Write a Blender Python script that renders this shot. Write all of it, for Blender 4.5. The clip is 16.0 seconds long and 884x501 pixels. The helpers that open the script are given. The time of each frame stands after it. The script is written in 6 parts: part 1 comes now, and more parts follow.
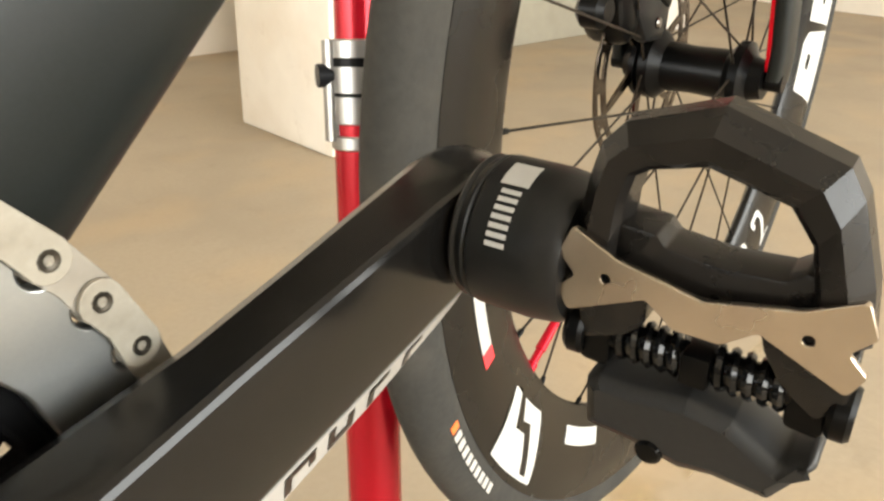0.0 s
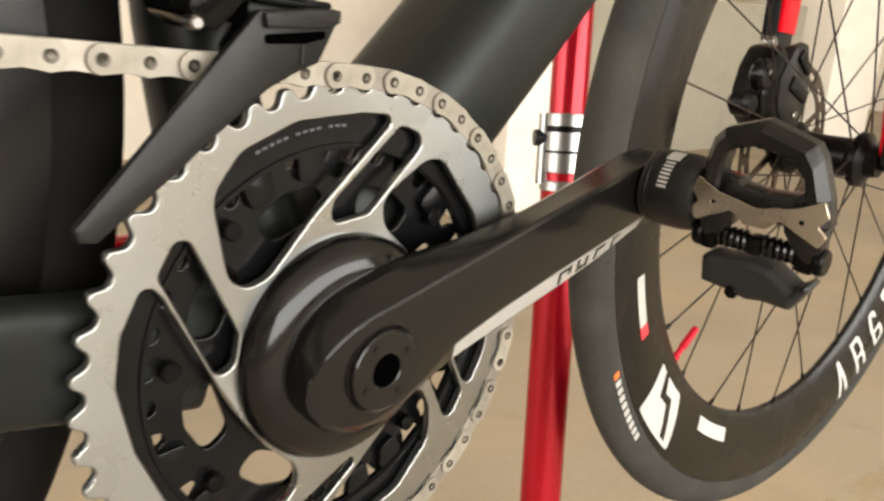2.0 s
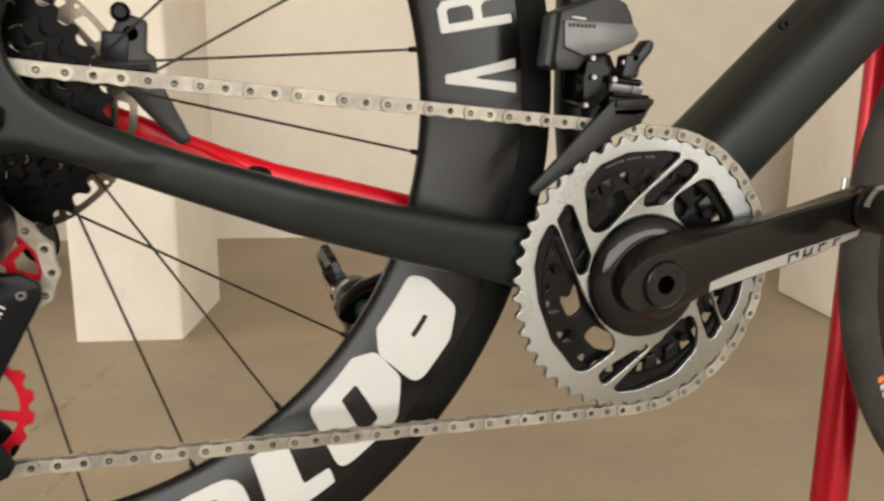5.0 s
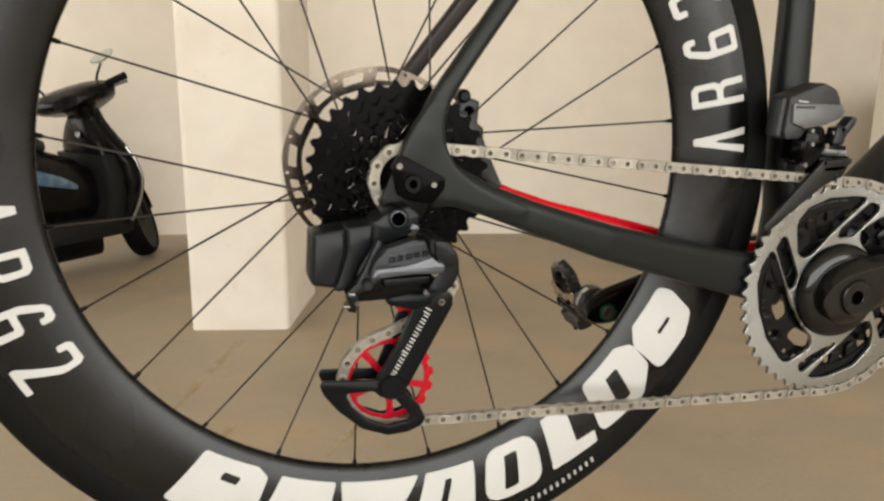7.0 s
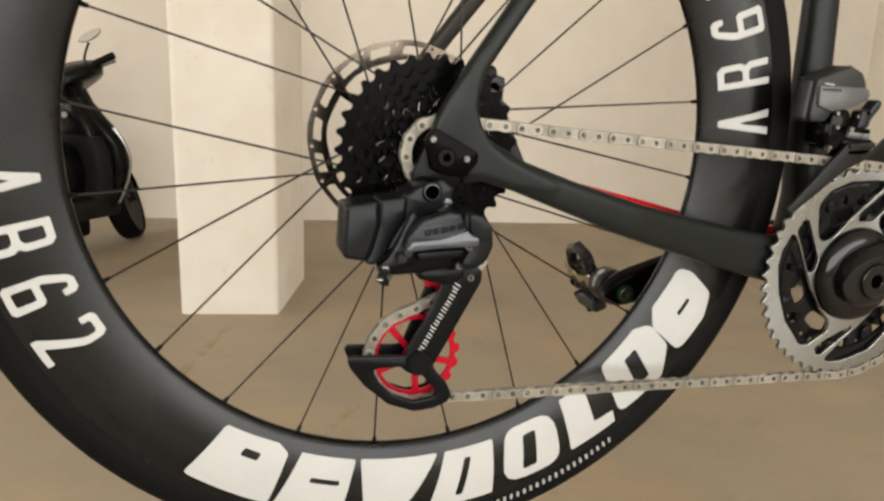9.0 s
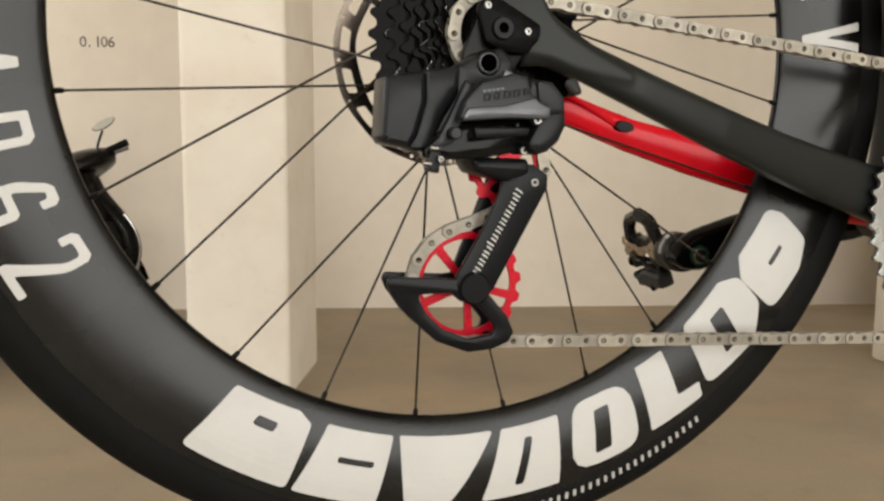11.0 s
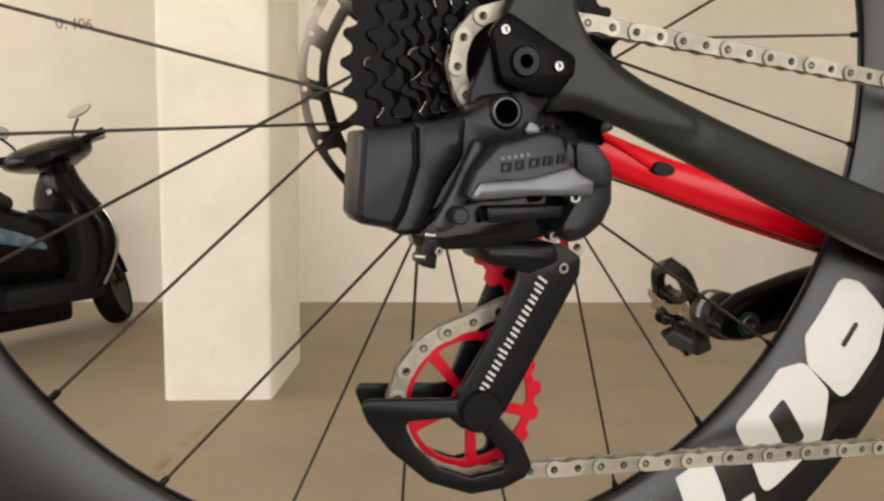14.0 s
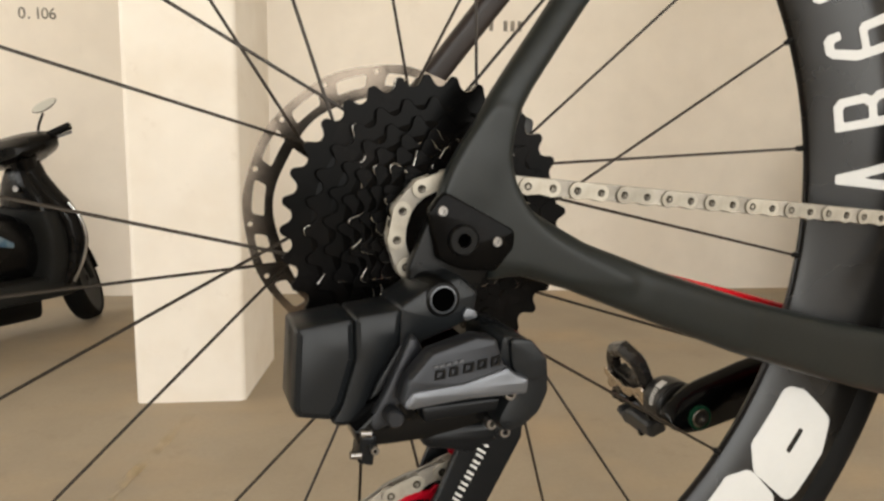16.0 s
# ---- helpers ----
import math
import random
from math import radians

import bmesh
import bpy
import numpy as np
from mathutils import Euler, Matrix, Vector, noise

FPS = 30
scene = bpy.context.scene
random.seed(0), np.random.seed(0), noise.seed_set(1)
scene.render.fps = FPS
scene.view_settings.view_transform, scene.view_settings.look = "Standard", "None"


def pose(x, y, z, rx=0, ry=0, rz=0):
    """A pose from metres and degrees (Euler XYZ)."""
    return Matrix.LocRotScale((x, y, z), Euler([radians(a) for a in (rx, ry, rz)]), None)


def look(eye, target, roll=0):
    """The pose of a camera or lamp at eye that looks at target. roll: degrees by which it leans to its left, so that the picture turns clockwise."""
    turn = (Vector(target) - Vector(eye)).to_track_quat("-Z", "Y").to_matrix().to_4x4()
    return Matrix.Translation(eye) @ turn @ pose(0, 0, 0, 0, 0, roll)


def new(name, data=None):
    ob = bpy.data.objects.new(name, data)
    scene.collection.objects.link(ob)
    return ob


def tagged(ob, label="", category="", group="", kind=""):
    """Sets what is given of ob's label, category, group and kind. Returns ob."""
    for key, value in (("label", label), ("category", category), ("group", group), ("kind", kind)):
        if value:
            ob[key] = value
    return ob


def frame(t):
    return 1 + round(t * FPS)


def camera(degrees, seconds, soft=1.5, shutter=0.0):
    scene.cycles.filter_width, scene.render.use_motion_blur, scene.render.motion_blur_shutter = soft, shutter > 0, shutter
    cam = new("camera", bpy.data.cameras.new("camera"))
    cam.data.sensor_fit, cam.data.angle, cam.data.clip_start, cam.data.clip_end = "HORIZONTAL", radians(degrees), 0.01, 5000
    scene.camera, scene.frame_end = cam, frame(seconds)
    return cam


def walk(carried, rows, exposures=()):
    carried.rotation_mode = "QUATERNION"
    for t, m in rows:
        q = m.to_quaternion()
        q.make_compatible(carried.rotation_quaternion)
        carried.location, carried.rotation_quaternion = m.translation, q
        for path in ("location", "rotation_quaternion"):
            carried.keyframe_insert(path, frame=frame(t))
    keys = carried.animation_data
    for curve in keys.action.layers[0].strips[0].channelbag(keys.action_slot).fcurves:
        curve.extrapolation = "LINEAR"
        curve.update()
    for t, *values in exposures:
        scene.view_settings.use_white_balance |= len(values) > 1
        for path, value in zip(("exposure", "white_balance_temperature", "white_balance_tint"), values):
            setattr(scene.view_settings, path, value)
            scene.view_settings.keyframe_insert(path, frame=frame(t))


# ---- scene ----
cam = camera(58.05, 16.0, soft=2.5, shutter=0.3)
PATH = [
    (0, (0.4096, -0.1584, 0.9237), (1.1730, 0.3328, 0.5042), 1.89),
    (0.5, (0.3875, -0.1694, 0.9298), (1.1452, 0.3408, 0.5231), 2.73),
    (1, (0.3455, -0.1930, 0.9337), (1.0896, 0.3480, 0.5419), 3.71),
    (1.5, (0.2863, -0.2250, 0.9378), (1.0028, 0.3689, 0.5719), 3.56),
    (2, (0.2303, -0.2599, 0.9351), (0.9063, 0.4066, 0.6206), 2.93),
    (2.5, (0.1983, -0.2937, 0.9230), (0.8216, 0.4467, 0.6715), 2.78),
    (3, (0.1878, -0.3309, 0.9086), (0.7269, 0.4795, 0.6790), 2.69),
    (3.2, (0.1853, -0.3523, 0.9074), (0.6903, 0.4798, 0.6784), 2.39),
    (5.3, (0.0740, -0.5141, 0.9435), (0.3635, 0.4187, 0.7289), 0.01),
    (5.5, (0.0588, -0.5232, 0.9434), (0.3311, 0.4153, 0.7309), -0.38),
    (6, (-0.0040, -0.5316, 0.9578), (0.2562, 0.4086, 0.7382), -0.10),
    (6.5, (-0.0752, -0.5590, 0.9794), (0.1835, 0.3799, 0.7525), 0.26),
    (7, (-0.1286, -0.6091, 1.0000), (0.1375, 0.3277, 0.7728), 0.64),
    (7.5, (-0.1643, -0.6320, 1.0242), (0.1146, 0.2988, 0.7880), 1.03),
    (8, (-0.1758, -0.6287, 1.0333), (0.1135, 0.2966, 0.7882), 1.48),
    (8.5, (-0.1788, -0.6265, 1.0325), (0.1117, 0.2987, 0.7882), 1.87),
    (9, (-0.1603, -0.5978, 0.9882), (0.1260, 0.3299, 0.7488), 1.80),
    (9.5, (-0.1423, -0.5757, 0.9345), (0.1334, 0.3682, 0.7524), 0.42),
    (10, (-0.1576, -0.5630, 0.8961), (0.1113, 0.3927, 0.7756), -0.06),
    (10.2, (-0.1674, -0.5521, 0.8823), (0.1112, 0.4017, 0.7701), 0.08),
    (12.5, (-0.1387, -0.4528, 0.8226), (0.1368, 0.5026, 0.7172), 0.82),
    (13, (-0.1320, -0.4230, 0.8591), (0.1520, 0.5290, 0.7453), 0.86),
    (13.5, (-0.1306, -0.4057, 0.8810), (0.1593, 0.5437, 0.7599), 1.12),
    (14, (-0.1305, -0.3923, 0.8840), (0.1623, 0.5553, 0.7565), 1.04),
    (14.5, (-0.1262, -0.3924, 0.9105), (0.1743, 0.5516, 0.7748), 0.88),
    (15, (-0.1232, -0.4115, 0.9427), (0.1838, 0.5289, 0.7967), 0.99),
    (15.5, (-0.1184, -0.4067, 0.9538), (0.1913, 0.5313, 0.7982), 0.66),
    (16, (-0.1134, -0.3862, 0.9676), (0.2059, 0.5483, 0.8097), 0.74),
]
walk(cam, [(t, look(eye, target, roll)) for t, eye, target, roll in PATH],
     exposures=[(0.0, 0.47, 6350, 6.5), (1.5, 0.22, 6380, 7.5), (2.5, -0.02, 6620, 10.5), (3.2, -0.18, 6800, 11.5), (5.5, -0.52, 6400, 8.5), (8.0, -0.47, 6350, 8), (10.2, -0.65, 6400, 9), (12.5, -0.70, 6500, 8.5), (14.0, -0.52, 6460, 9.5), (16.0, -0.40, 6400, 9)])

# ---- light: overcast sky, and added lamps at assumed openings of the car park ----
world = bpy.data.worlds.new("sky")
scene.world = world
world.use_nodes = True
_nt = world.node_tree
_sky = _nt.nodes.new("ShaderNodeTexSky")
_sky.sky_type, _sky.sun_disc = "NISHITA", False
_sky.sun_elevation, _sky.sun_rotation = radians(48), radians(215)
_nt.links.new(_sky.outputs[0], _nt.nodes["Background"].inputs[0])
_nt.nodes["Background"].inputs[1].default_value = 0.15
scene.view_settings.exposure = 0.0


def lamp(name, kind, energy, m, size=1.0, size_y=None, colour=(1, 1, 1)):
    data = bpy.data.lights.new(name, kind)
    data.energy, data.color = energy, colour
    if kind == "AREA":
        data.shape, data.size, data.size_y = "RECTANGLE", size, size_y or size
    if kind == "SUN":
        data.angle = size
    ob = new(name, data)
    ob.matrix_world = m
    return ob


ROOM = pose(0, 0, 0, 0, 0, -12.0)
lamp("sun", "SUN", 0.8, look((-6, -8, 9), (0, 0, 0)), radians(12), colour=(1, 0.95, 0.86))
# two added area lamps stand in for daylight at unseen front and left openings
lamp("front_fill_daylight", "AREA", 485, ROOM @ look((2.4, -4.15, 1.75), (2.4, 3.0, 1.15)), 7.8, 2.1, (1.0, 0.955, 0.885))
lamp("side_fill_daylight", "AREA", 190, ROOM @ look((-5.35, 1.4, 1.8), (1.5, 1.9, 0.8)), 4.4, 1.9, (1.0, 0.955, 0.885))


# ---- materials ----
def material(name, colour, rough=0.5, metal=0.0, grain=0.0, grain_scale=60.0, stain=0.0, stain_scale=4.0, bump=0.0, coat=0.0, tint=None, spec=0.5):
    """Principled surface with variation at two scales, in object space at real size."""
    mat = bpy.data.materials.new(name)
    mat.use_nodes = True
    nt = mat.node_tree
    b = nt.nodes["Principled BSDF"]
    b.inputs["Roughness"].default_value, b.inputs["Metallic"].default_value = rough, metal
    b.inputs["Coat Weight"].default_value = coat
    b.inputs["Coat Roughness"].default_value = 0.18
    b.inputs["Specular IOR Level"].default_value = spec
    b.inputs["Base Color"].default_value = (*colour, 1)
    if grain or stain or bump:
        tc = nt.nodes.new("ShaderNodeTexCoord")
        fine = nt.nodes.new("ShaderNodeTexNoise")
        fine.inputs["Scale"].default_value, fine.inputs["Detail"].default_value = grain_scale, 6
        wide = nt.nodes.new("ShaderNodeTexNoise")
        wide.inputs["Scale"].default_value, wide.inputs["Detail"].default_value = stain_scale, 4
        nt.links.new(tc.outputs["Object"], fine.inputs["Vector"])
        nt.links.new(tc.outputs["Object"], wide.inputs["Vector"])
        first = nt.nodes.new("ShaderNodeMix")
        first.data_type = "RGBA"
        first.inputs[6].default_value = (*[c * (1 - grain) for c in colour], 1)
        first.inputs[7].default_value = (*[min(1, c * (1 + grain)) for c in colour], 1)
        nt.links.new(fine.outputs["Fac"], first.inputs[0])
        second = nt.nodes.new("ShaderNodeMix")
        second.data_type = "RGBA"
        ramp = nt.nodes.new("ShaderNodeMapRange")
        ramp.inputs[1].default_value, ramp.inputs[2].default_value = 0.45, 0.75
        ramp.inputs[4].default_value = stain
        nt.links.new(wide.outputs["Fac"], ramp.inputs[0])
        nt.links.new(ramp.outputs[0], second.inputs[0])
        nt.links.new(first.outputs[2], second.inputs[6])
        second.inputs[7].default_value = (*(tint or [c * 0.5 for c in colour]), 1)
        nt.links.new(second.outputs[2], b.inputs["Base Color"])
        rr = nt.nodes.new("ShaderNodeMapRange")
        rr.inputs[3].default_value, rr.inputs[4].default_value = max(0.03, rough - 0.08), min(1, rough + 0.1)
        nt.links.new(wide.outputs["Fac"], rr.inputs[0])
        nt.links.new(rr.outputs[0], b.inputs["Roughness"])
        if bump:
            bp = nt.nodes.new("ShaderNodeBump")
            bp.inputs["Strength"].default_value, bp.inputs["Distance"].default_value = 0.6, bump
            nt.links.new(fine.outputs["Fac"], bp.inputs["Height"])
            nt.links.new(bp.outputs[0], b.inputs["Normal"])
    return mat


def turned(mat, amount):
    """Fine concentric lathe marks: gloss drawn out across the marks about the part's own y axis."""
    nt = mat.node_tree
    tn = nt.nodes.new("ShaderNodeTangent")
    tn.direction_type, tn.axis = "RADIAL", "Y"
    b = nt.nodes["Principled BSDF"]
    b.inputs["Anisotropic"].default_value = amount
    nt.links.new(tn.outputs[0], b.inputs["Tangent"])
    return mat


M_WALL = material("cream_plaster", (0.80, 0.732, 0.638), 0.85, grain=0.07, grain_scale=8, stain=0.32, stain_scale=1.6, bump=0.0015, tint=(0.67, 0.59, 0.49))
M_COL = material("white_paint", (0.86, 0.806, 0.722), 0.7, grain=0.05, grain_scale=10, stain=0.5, stain_scale=3.8, bump=0.001, tint=(0.72, 0.63, 0.51))
M_CEIL = material("ceiling_paint", (0.72, 0.68, 0.60), 0.9, grain=0.04, stain=0.15, stain_scale=0.8)
M_FRAME = material("matt_carbon_grey", (0.0088, 0.0104, 0.0097), 0.38, grain=0.25, grain_scale=900, stain=0.2, stain_scale=20, tint=(0.0100, 0.0118, 0.0109), spec=0.2)
M_FRAMERED = material("gloss_red_paint", (0.60, 0.0016, 0.012), 0.24, coat=0.05, grain=0.08, grain_scale=300, stain=0.15, stain_scale=25, spec=0.2)
M_RIM = material("satin_carbon", (0.0030, 0.0027, 0.0024), 0.26, grain=0.3, grain_scale=420, stain=0.35, stain_scale=18, tint=(0.0070, 0.0062, 0.0053), spec=0.3)
M_TYRE = material("tyre_rubber", (0.0030, 0.0029, 0.0026), 0.72, grain=0.3, grain_scale=500, stain=0.4, stain_scale=14, bump=0.0003, tint=(0.009, 0.008, 0.007), spec=0.12)
M_DUSTY = material("dusty_rubber", (0.030, 0.029, 0.026), 0.85, grain=0.35, grain_scale=260, stain=0.45, stain_scale=22, bump=0.0004, tint=(0.075, 0.068, 0.056), spec=0.25)
M_CHAIN = material("nickel_plate", (0.345, 0.318, 0.265), 0.42, metal=0.35, grain=0.1, grain_scale=900, stain=0.6, stain_scale=130, tint=(0.19, 0.165, 0.128), spec=0.3)
M_LINK = material("bare_steel", (0.33, 0.305, 0.262), 0.40, metal=0.45, grain=0.15, grain_scale=700, stain=0.5, stain_scale=90, tint=(0.17, 0.14, 0.11), spec=0.3)
M_RING = turned(material("polished_ring", (0.345, 0.355, 0.350), 0.28, metal=0.95, grain=0.05, grain_scale=1200, stain=0.15, stain_scale=40), 0.65)
M_BLACK = material("black_anodised", (0.0020, 0.0020, 0.0020), 0.30, grain=0.2, grain_scale=600, stain=0.3, stain_scale=60, tint=(0.005, 0.005, 0.005), spec=0.12)
M_GLOSS = material("gloss_black", (0.0025, 0.0025, 0.0025), 0.10, grain=0.15, grain_scale=300, stain=0.25, stain_scale=45, tint=(0.004, 0.0038, 0.0035), spec=0.12)
M_PLASTIC = material("black_plastic", (0.0036, 0.0042, 0.0050), 0.29, grain=0.2, grain_scale=900, stain=0.2, stain_scale=50, tint=(0.0022, 0.0024, 0.0028), spec=0.13)
M_GREYMETAL = material("satin_grey_metal", (0.22, 0.225, 0.235), 0.38, metal=0.55, grain=0.06, grain_scale=900, stain=0.25, stain_scale=60)
M_COVER = material("satin_grey_cover", (0.105, 0.107, 0.108), 0.38, metal=0.4, grain=0.06, grain_scale=900, stain=0.35, stain_scale=60)
M_MECH = material("grey_black_composite", (0.0074, 0.0084, 0.0093), 0.30, grain=0.2, grain_scale=900, stain=0.25, stain_scale=45, tint=(0.0050, 0.0056, 0.0063), spec=0.16)
M_POD = material("charcoal_moulding", (0.0105, 0.0105, 0.0102), 0.38, grain=0.2, grain_scale=700, stain=0.25, stain_scale=60, tint=(0.007, 0.007, 0.0068), spec=0.25)
M_DARKGREY = material("dark_grey_metal", (0.017, 0.0182, 0.0215), 0.36, metal=0.4, grain=0.1, grain_scale=800, stain=0.25, stain_scale=50, spec=0.3)
M_STAY = material("brown_black_carbon", (0.0200, 0.0148, 0.0130), 0.38, grain=0.25, grain_scale=900, stain=0.2, stain_scale=20, spec=0.25)
M_CHROME = material("chrome", (0.40, 0.395, 0.385), 0.3, metal=1.0, grain=0.03, grain_scale=400, stain=0.2, stain_scale=50)
M_STEELBOLT = material("steel_bolt", (0.21, 0.20, 0.19), 0.28, metal=1.0, grain=0.08, grain_scale=900)
M_WHITE = material("white_decal", (0.47, 0.465, 0.448), 0.5, grain=0.03, grain_scale=300, stain=0.1, stain_scale=30)
M_STRIPE = material("pale_stripe", (0.34, 0.33, 0.31), 0.4, grain=0.04, grain_scale=300, stain=0.2, stain_scale=40)
M_TOE = material("satin_composite", (0.0085, 0.0076, 0.0070), 0.26, grain=0.2, grain_scale=600, stain=0.4, stain_scale=70, tint=(0.018, 0.0155, 0.013), spec=0.3)
M_GREYDECAL = material("grey_decal", (0.40, 0.39, 0.37), 0.5, grain=0.05, grain_scale=300)
M_REDANO = material("red_anodised", (0.42, 0.004, 0.017), 0.28, spec=0.25, metal=0.3, grain=0.08, grain_scale=700, stain=0.15, stain_scale=50)
M_POLE = material("red_anodised_tube", (0.38, 0.003, 0.013), 0.24, metal=0.45, grain=0.06, grain_scale=300, stain=0.2, stain_scale=12, tint=(0.27, 0.002, 0.008))
M_PLATE = material("stainless_plate", (0.52, 0.45, 0.37), 0.24, metal=1.0, grain=0.06, grain_scale=600, stain=0.3, stain_scale=70, tint=(0.36, 0.30, 0.24))
M_SPOKE = material("spoke_steel", (0.019, 0.0145, 0.0105), 0.35, metal=0.3, grain=0.2, grain_scale=300, spec=0.2)
M_CRANK = material("satin_crank_carbon", (0.0058, 0.0054, 0.0050), 0.20, grain=0.2, grain_scale=500, stain=0.3, stain_scale=30, tint=(0.0095, 0.0088, 0.0080), spec=0.22, coat=0.2)
M_ROTOR = turned(material("rotor_steel", (0.092, 0.075, 0.060), 0.20, metal=1.0, grain=0.1, grain_scale=500, stain=0.5, stain_scale=60, tint=(0.05, 0.040, 0.032)), 0.5)
M_INNER = material("dark_machined_alloy", (0.0042, 0.0042, 0.0046), 0.20, metal=0.1, grain=0.15, grain_scale=700, stain=0.3, stain_scale=60, tint=(0.0065, 0.0065, 0.0065), spec=0.2)
# darkened steel: the shade in the chain pins' hollow centres is in its colour
M_PIN = material("shaded_pin_steel", (0.055, 0.048, 0.038), 0.34, metal=0.8, grain=0.2, grain_scale=900)
M_CAP = material("clear_coated_black", (0.0035, 0.0035, 0.0035), 0.12, grain=0.2, grain_scale=400, stain=0.4, stain_scale=70, tint=(0.012, 0.0115, 0.011), spec=0.34)
# black without gloss: the shade inside holes and slots, put into the colour
M_HOLESHADE = material("hole_shade_black", (0.0006, 0.0006, 0.0006), 0.9, spec=0.0)
M_CEMENT = material("grey_cement_render", (0.34, 0.315, 0.25), 0.85, grain=0.1, grain_scale=14, stain=0.4, stain_scale=2.5, bump=0.001, tint=(0.25, 0.225, 0.175))
M_CATCH = material("grey_composite", (0.022, 0.0225, 0.023), 0.42, grain=0.2, grain_scale=700, stain=0.3, stain_scale=60, tint=(0.014, 0.014, 0.014), spec=0.3)
M_LINKFACE = material("satin_blue_grey", (0.078, 0.082, 0.091), 0.32, metal=0.45, grain=0.08, grain_scale=800, stain=0.3, stain_scale=50, tint=(0.028, 0.030, 0.034))
M_WORNGLINT = material("worn_cog_edge_glint", (0.40, 0.38, 0.35), 0.2, metal=0.9, grain=0.3, grain_scale=600, stain=0.6, stain_scale=300, tint=(0.03, 0.028, 0.026))
M_ORANGE = material("orange_decal", (0.75, 0.16, 0.03), 0.5)
M_REDDECAL = material("red_decal", (0.72, 0.03, 0.04), 0.5)
M_GREEN = material("green_ano", (0.012, 0.075, 0.038), 0.3, metal=0.4)
M_DARKSTEEL = material("dark_cog_steel", (0.0013, 0.00125, 0.0012), 0.24, grain=0.3, grain_scale=500, stain=0.6, stain_scale=45, tint=(0.0045, 0.0034, 0.0029), spec=0.04)
M_SCOOTER = material("scooter_black_paint", (0.0045, 0.0043, 0.0042), 0.26, coat=0.05, grain=0.1, stain=0.3, stain_scale=8, tint=(0.010, 0.0085, 0.0075), spec=0.14)
M_SCOOTGREY = material("scooter_grey_plastic", (0.014, 0.0142, 0.0135), 0.55, grain=0.1, stain=0.3, stain_scale=8, spec=0.12)
M_SEAT = material("vinyl_seat", (0.015, 0.014, 0.014), 0.6, grain=0.2, grain_scale=200, bump=0.0005)
M_BLUE = material("blue_decal", (0.05, 0.12, 0.20), 0.3, coat=0.3, stain=0.5, stain_scale=20, tint=(0.35, 0.42, 0.44))
# pale cream glass: the wall's reflection is put into its colour
M_MIRROR = material("mirror_glass_wall_reflection", (0.46, 0.45, 0.40), 0.25, spec=0.3)
M_NUMBER = material("stencil_paint", (0.16, 0.145, 0.12), 0.8, grain=0.2, grain_scale=80, stain=0.6, stain_scale=14, tint=(0.40, 0.35, 0.28))


def floor_material():
    """Worn, dusty concrete: broad patches, fine grit, and faded paint smears."""
    mat = material("dusty_concrete", (0.350, 0.290, 0.211), 0.62, grain=0.10, grain_scale=70, stain=0.7, stain_scale=2.2, bump=0.0006, tint=(0.285, 0.236, 0.175))
    nt = mat.node_tree
    b = nt.nodes["Principled BSDF"]
    before = b.inputs["Base Color"].links[0].from_socket
    tc = nt.nodes.new("ShaderNodeTexCoord")
    mp = nt.nodes.new("ShaderNodeMapping")
    mp.inputs["Rotation"].default_value, mp.inputs["Scale"].default_value = (0, 0, radians(-35)), (1.1, 1.5, 1)
    ns = nt.nodes.new("ShaderNodeTexNoise")
    ns.inputs["Scale"].default_value, ns.inputs["Detail"].default_value = 1.6, 3
    rg = nt.nodes.new("ShaderNodeMapRange")
    rg.inputs[1].default_value, rg.inputs[2].default_value, rg.inputs[4].default_value = 0.50, 0.78, 0.42
    mx = nt.nodes.new("ShaderNodeMix")
    mx.data_type = "RGBA"
    mx.inputs[7].default_value = (0.52, 0.36, 0.19, 1)
    nt.links.new(tc.outputs["Object"], mp.inputs[0])
    nt.links.new(mp.outputs[0], ns.inputs["Vector"])
    nt.links.new(ns.outputs["Fac"], rg.inputs[0])
    nt.links.new(rg.outputs[0], mx.inputs[0])
    nt.links.new(before, mx.inputs[6])
    nt.links.new(mx.outputs[2], b.inputs["Base Color"])
    return mat


def specks(mat, scale, low, high, amount, tint):
    """Scattered scuffs and dirt marks over a painted surface."""
    nt = mat.node_tree
    b = nt.nodes["Principled BSDF"]
    before = b.inputs["Base Color"].links[0].from_socket
    tc, ns = nt.nodes.new("ShaderNodeTexCoord"), nt.nodes.new("ShaderNodeTexNoise")
    ns.inputs["Scale"].default_value, ns.inputs["Detail"].default_value, ns.inputs["Roughness"].default_value = scale, 8, 0.68
    rg, mx = nt.nodes.new("ShaderNodeMapRange"), nt.nodes.new("ShaderNodeMix")
    rg.inputs[1].default_value, rg.inputs[2].default_value, rg.inputs[4].default_value = low, high, amount
    mx.data_type = "RGBA"
    mx.inputs[7].default_value = (*tint, 1)
    nt.links.new(tc.outputs["Object"], ns.inputs["Vector"])
    nt.links.new(ns.outputs["Fac"], rg.inputs[0])
    nt.links.new(rg.outputs[0], mx.inputs[0])
    nt.links.new(before, mx.inputs[6])
    nt.links.new(mx.outputs[2], b.inputs["Base Color"])


specks(M_COL, 9.0, 0.60, 0.74, 0.38, (0.50, 0.41, 0.31))
specks(M_WALL, 5.0, 0.60, 0.78, 0.25, (0.52, 0.44, 0.34))


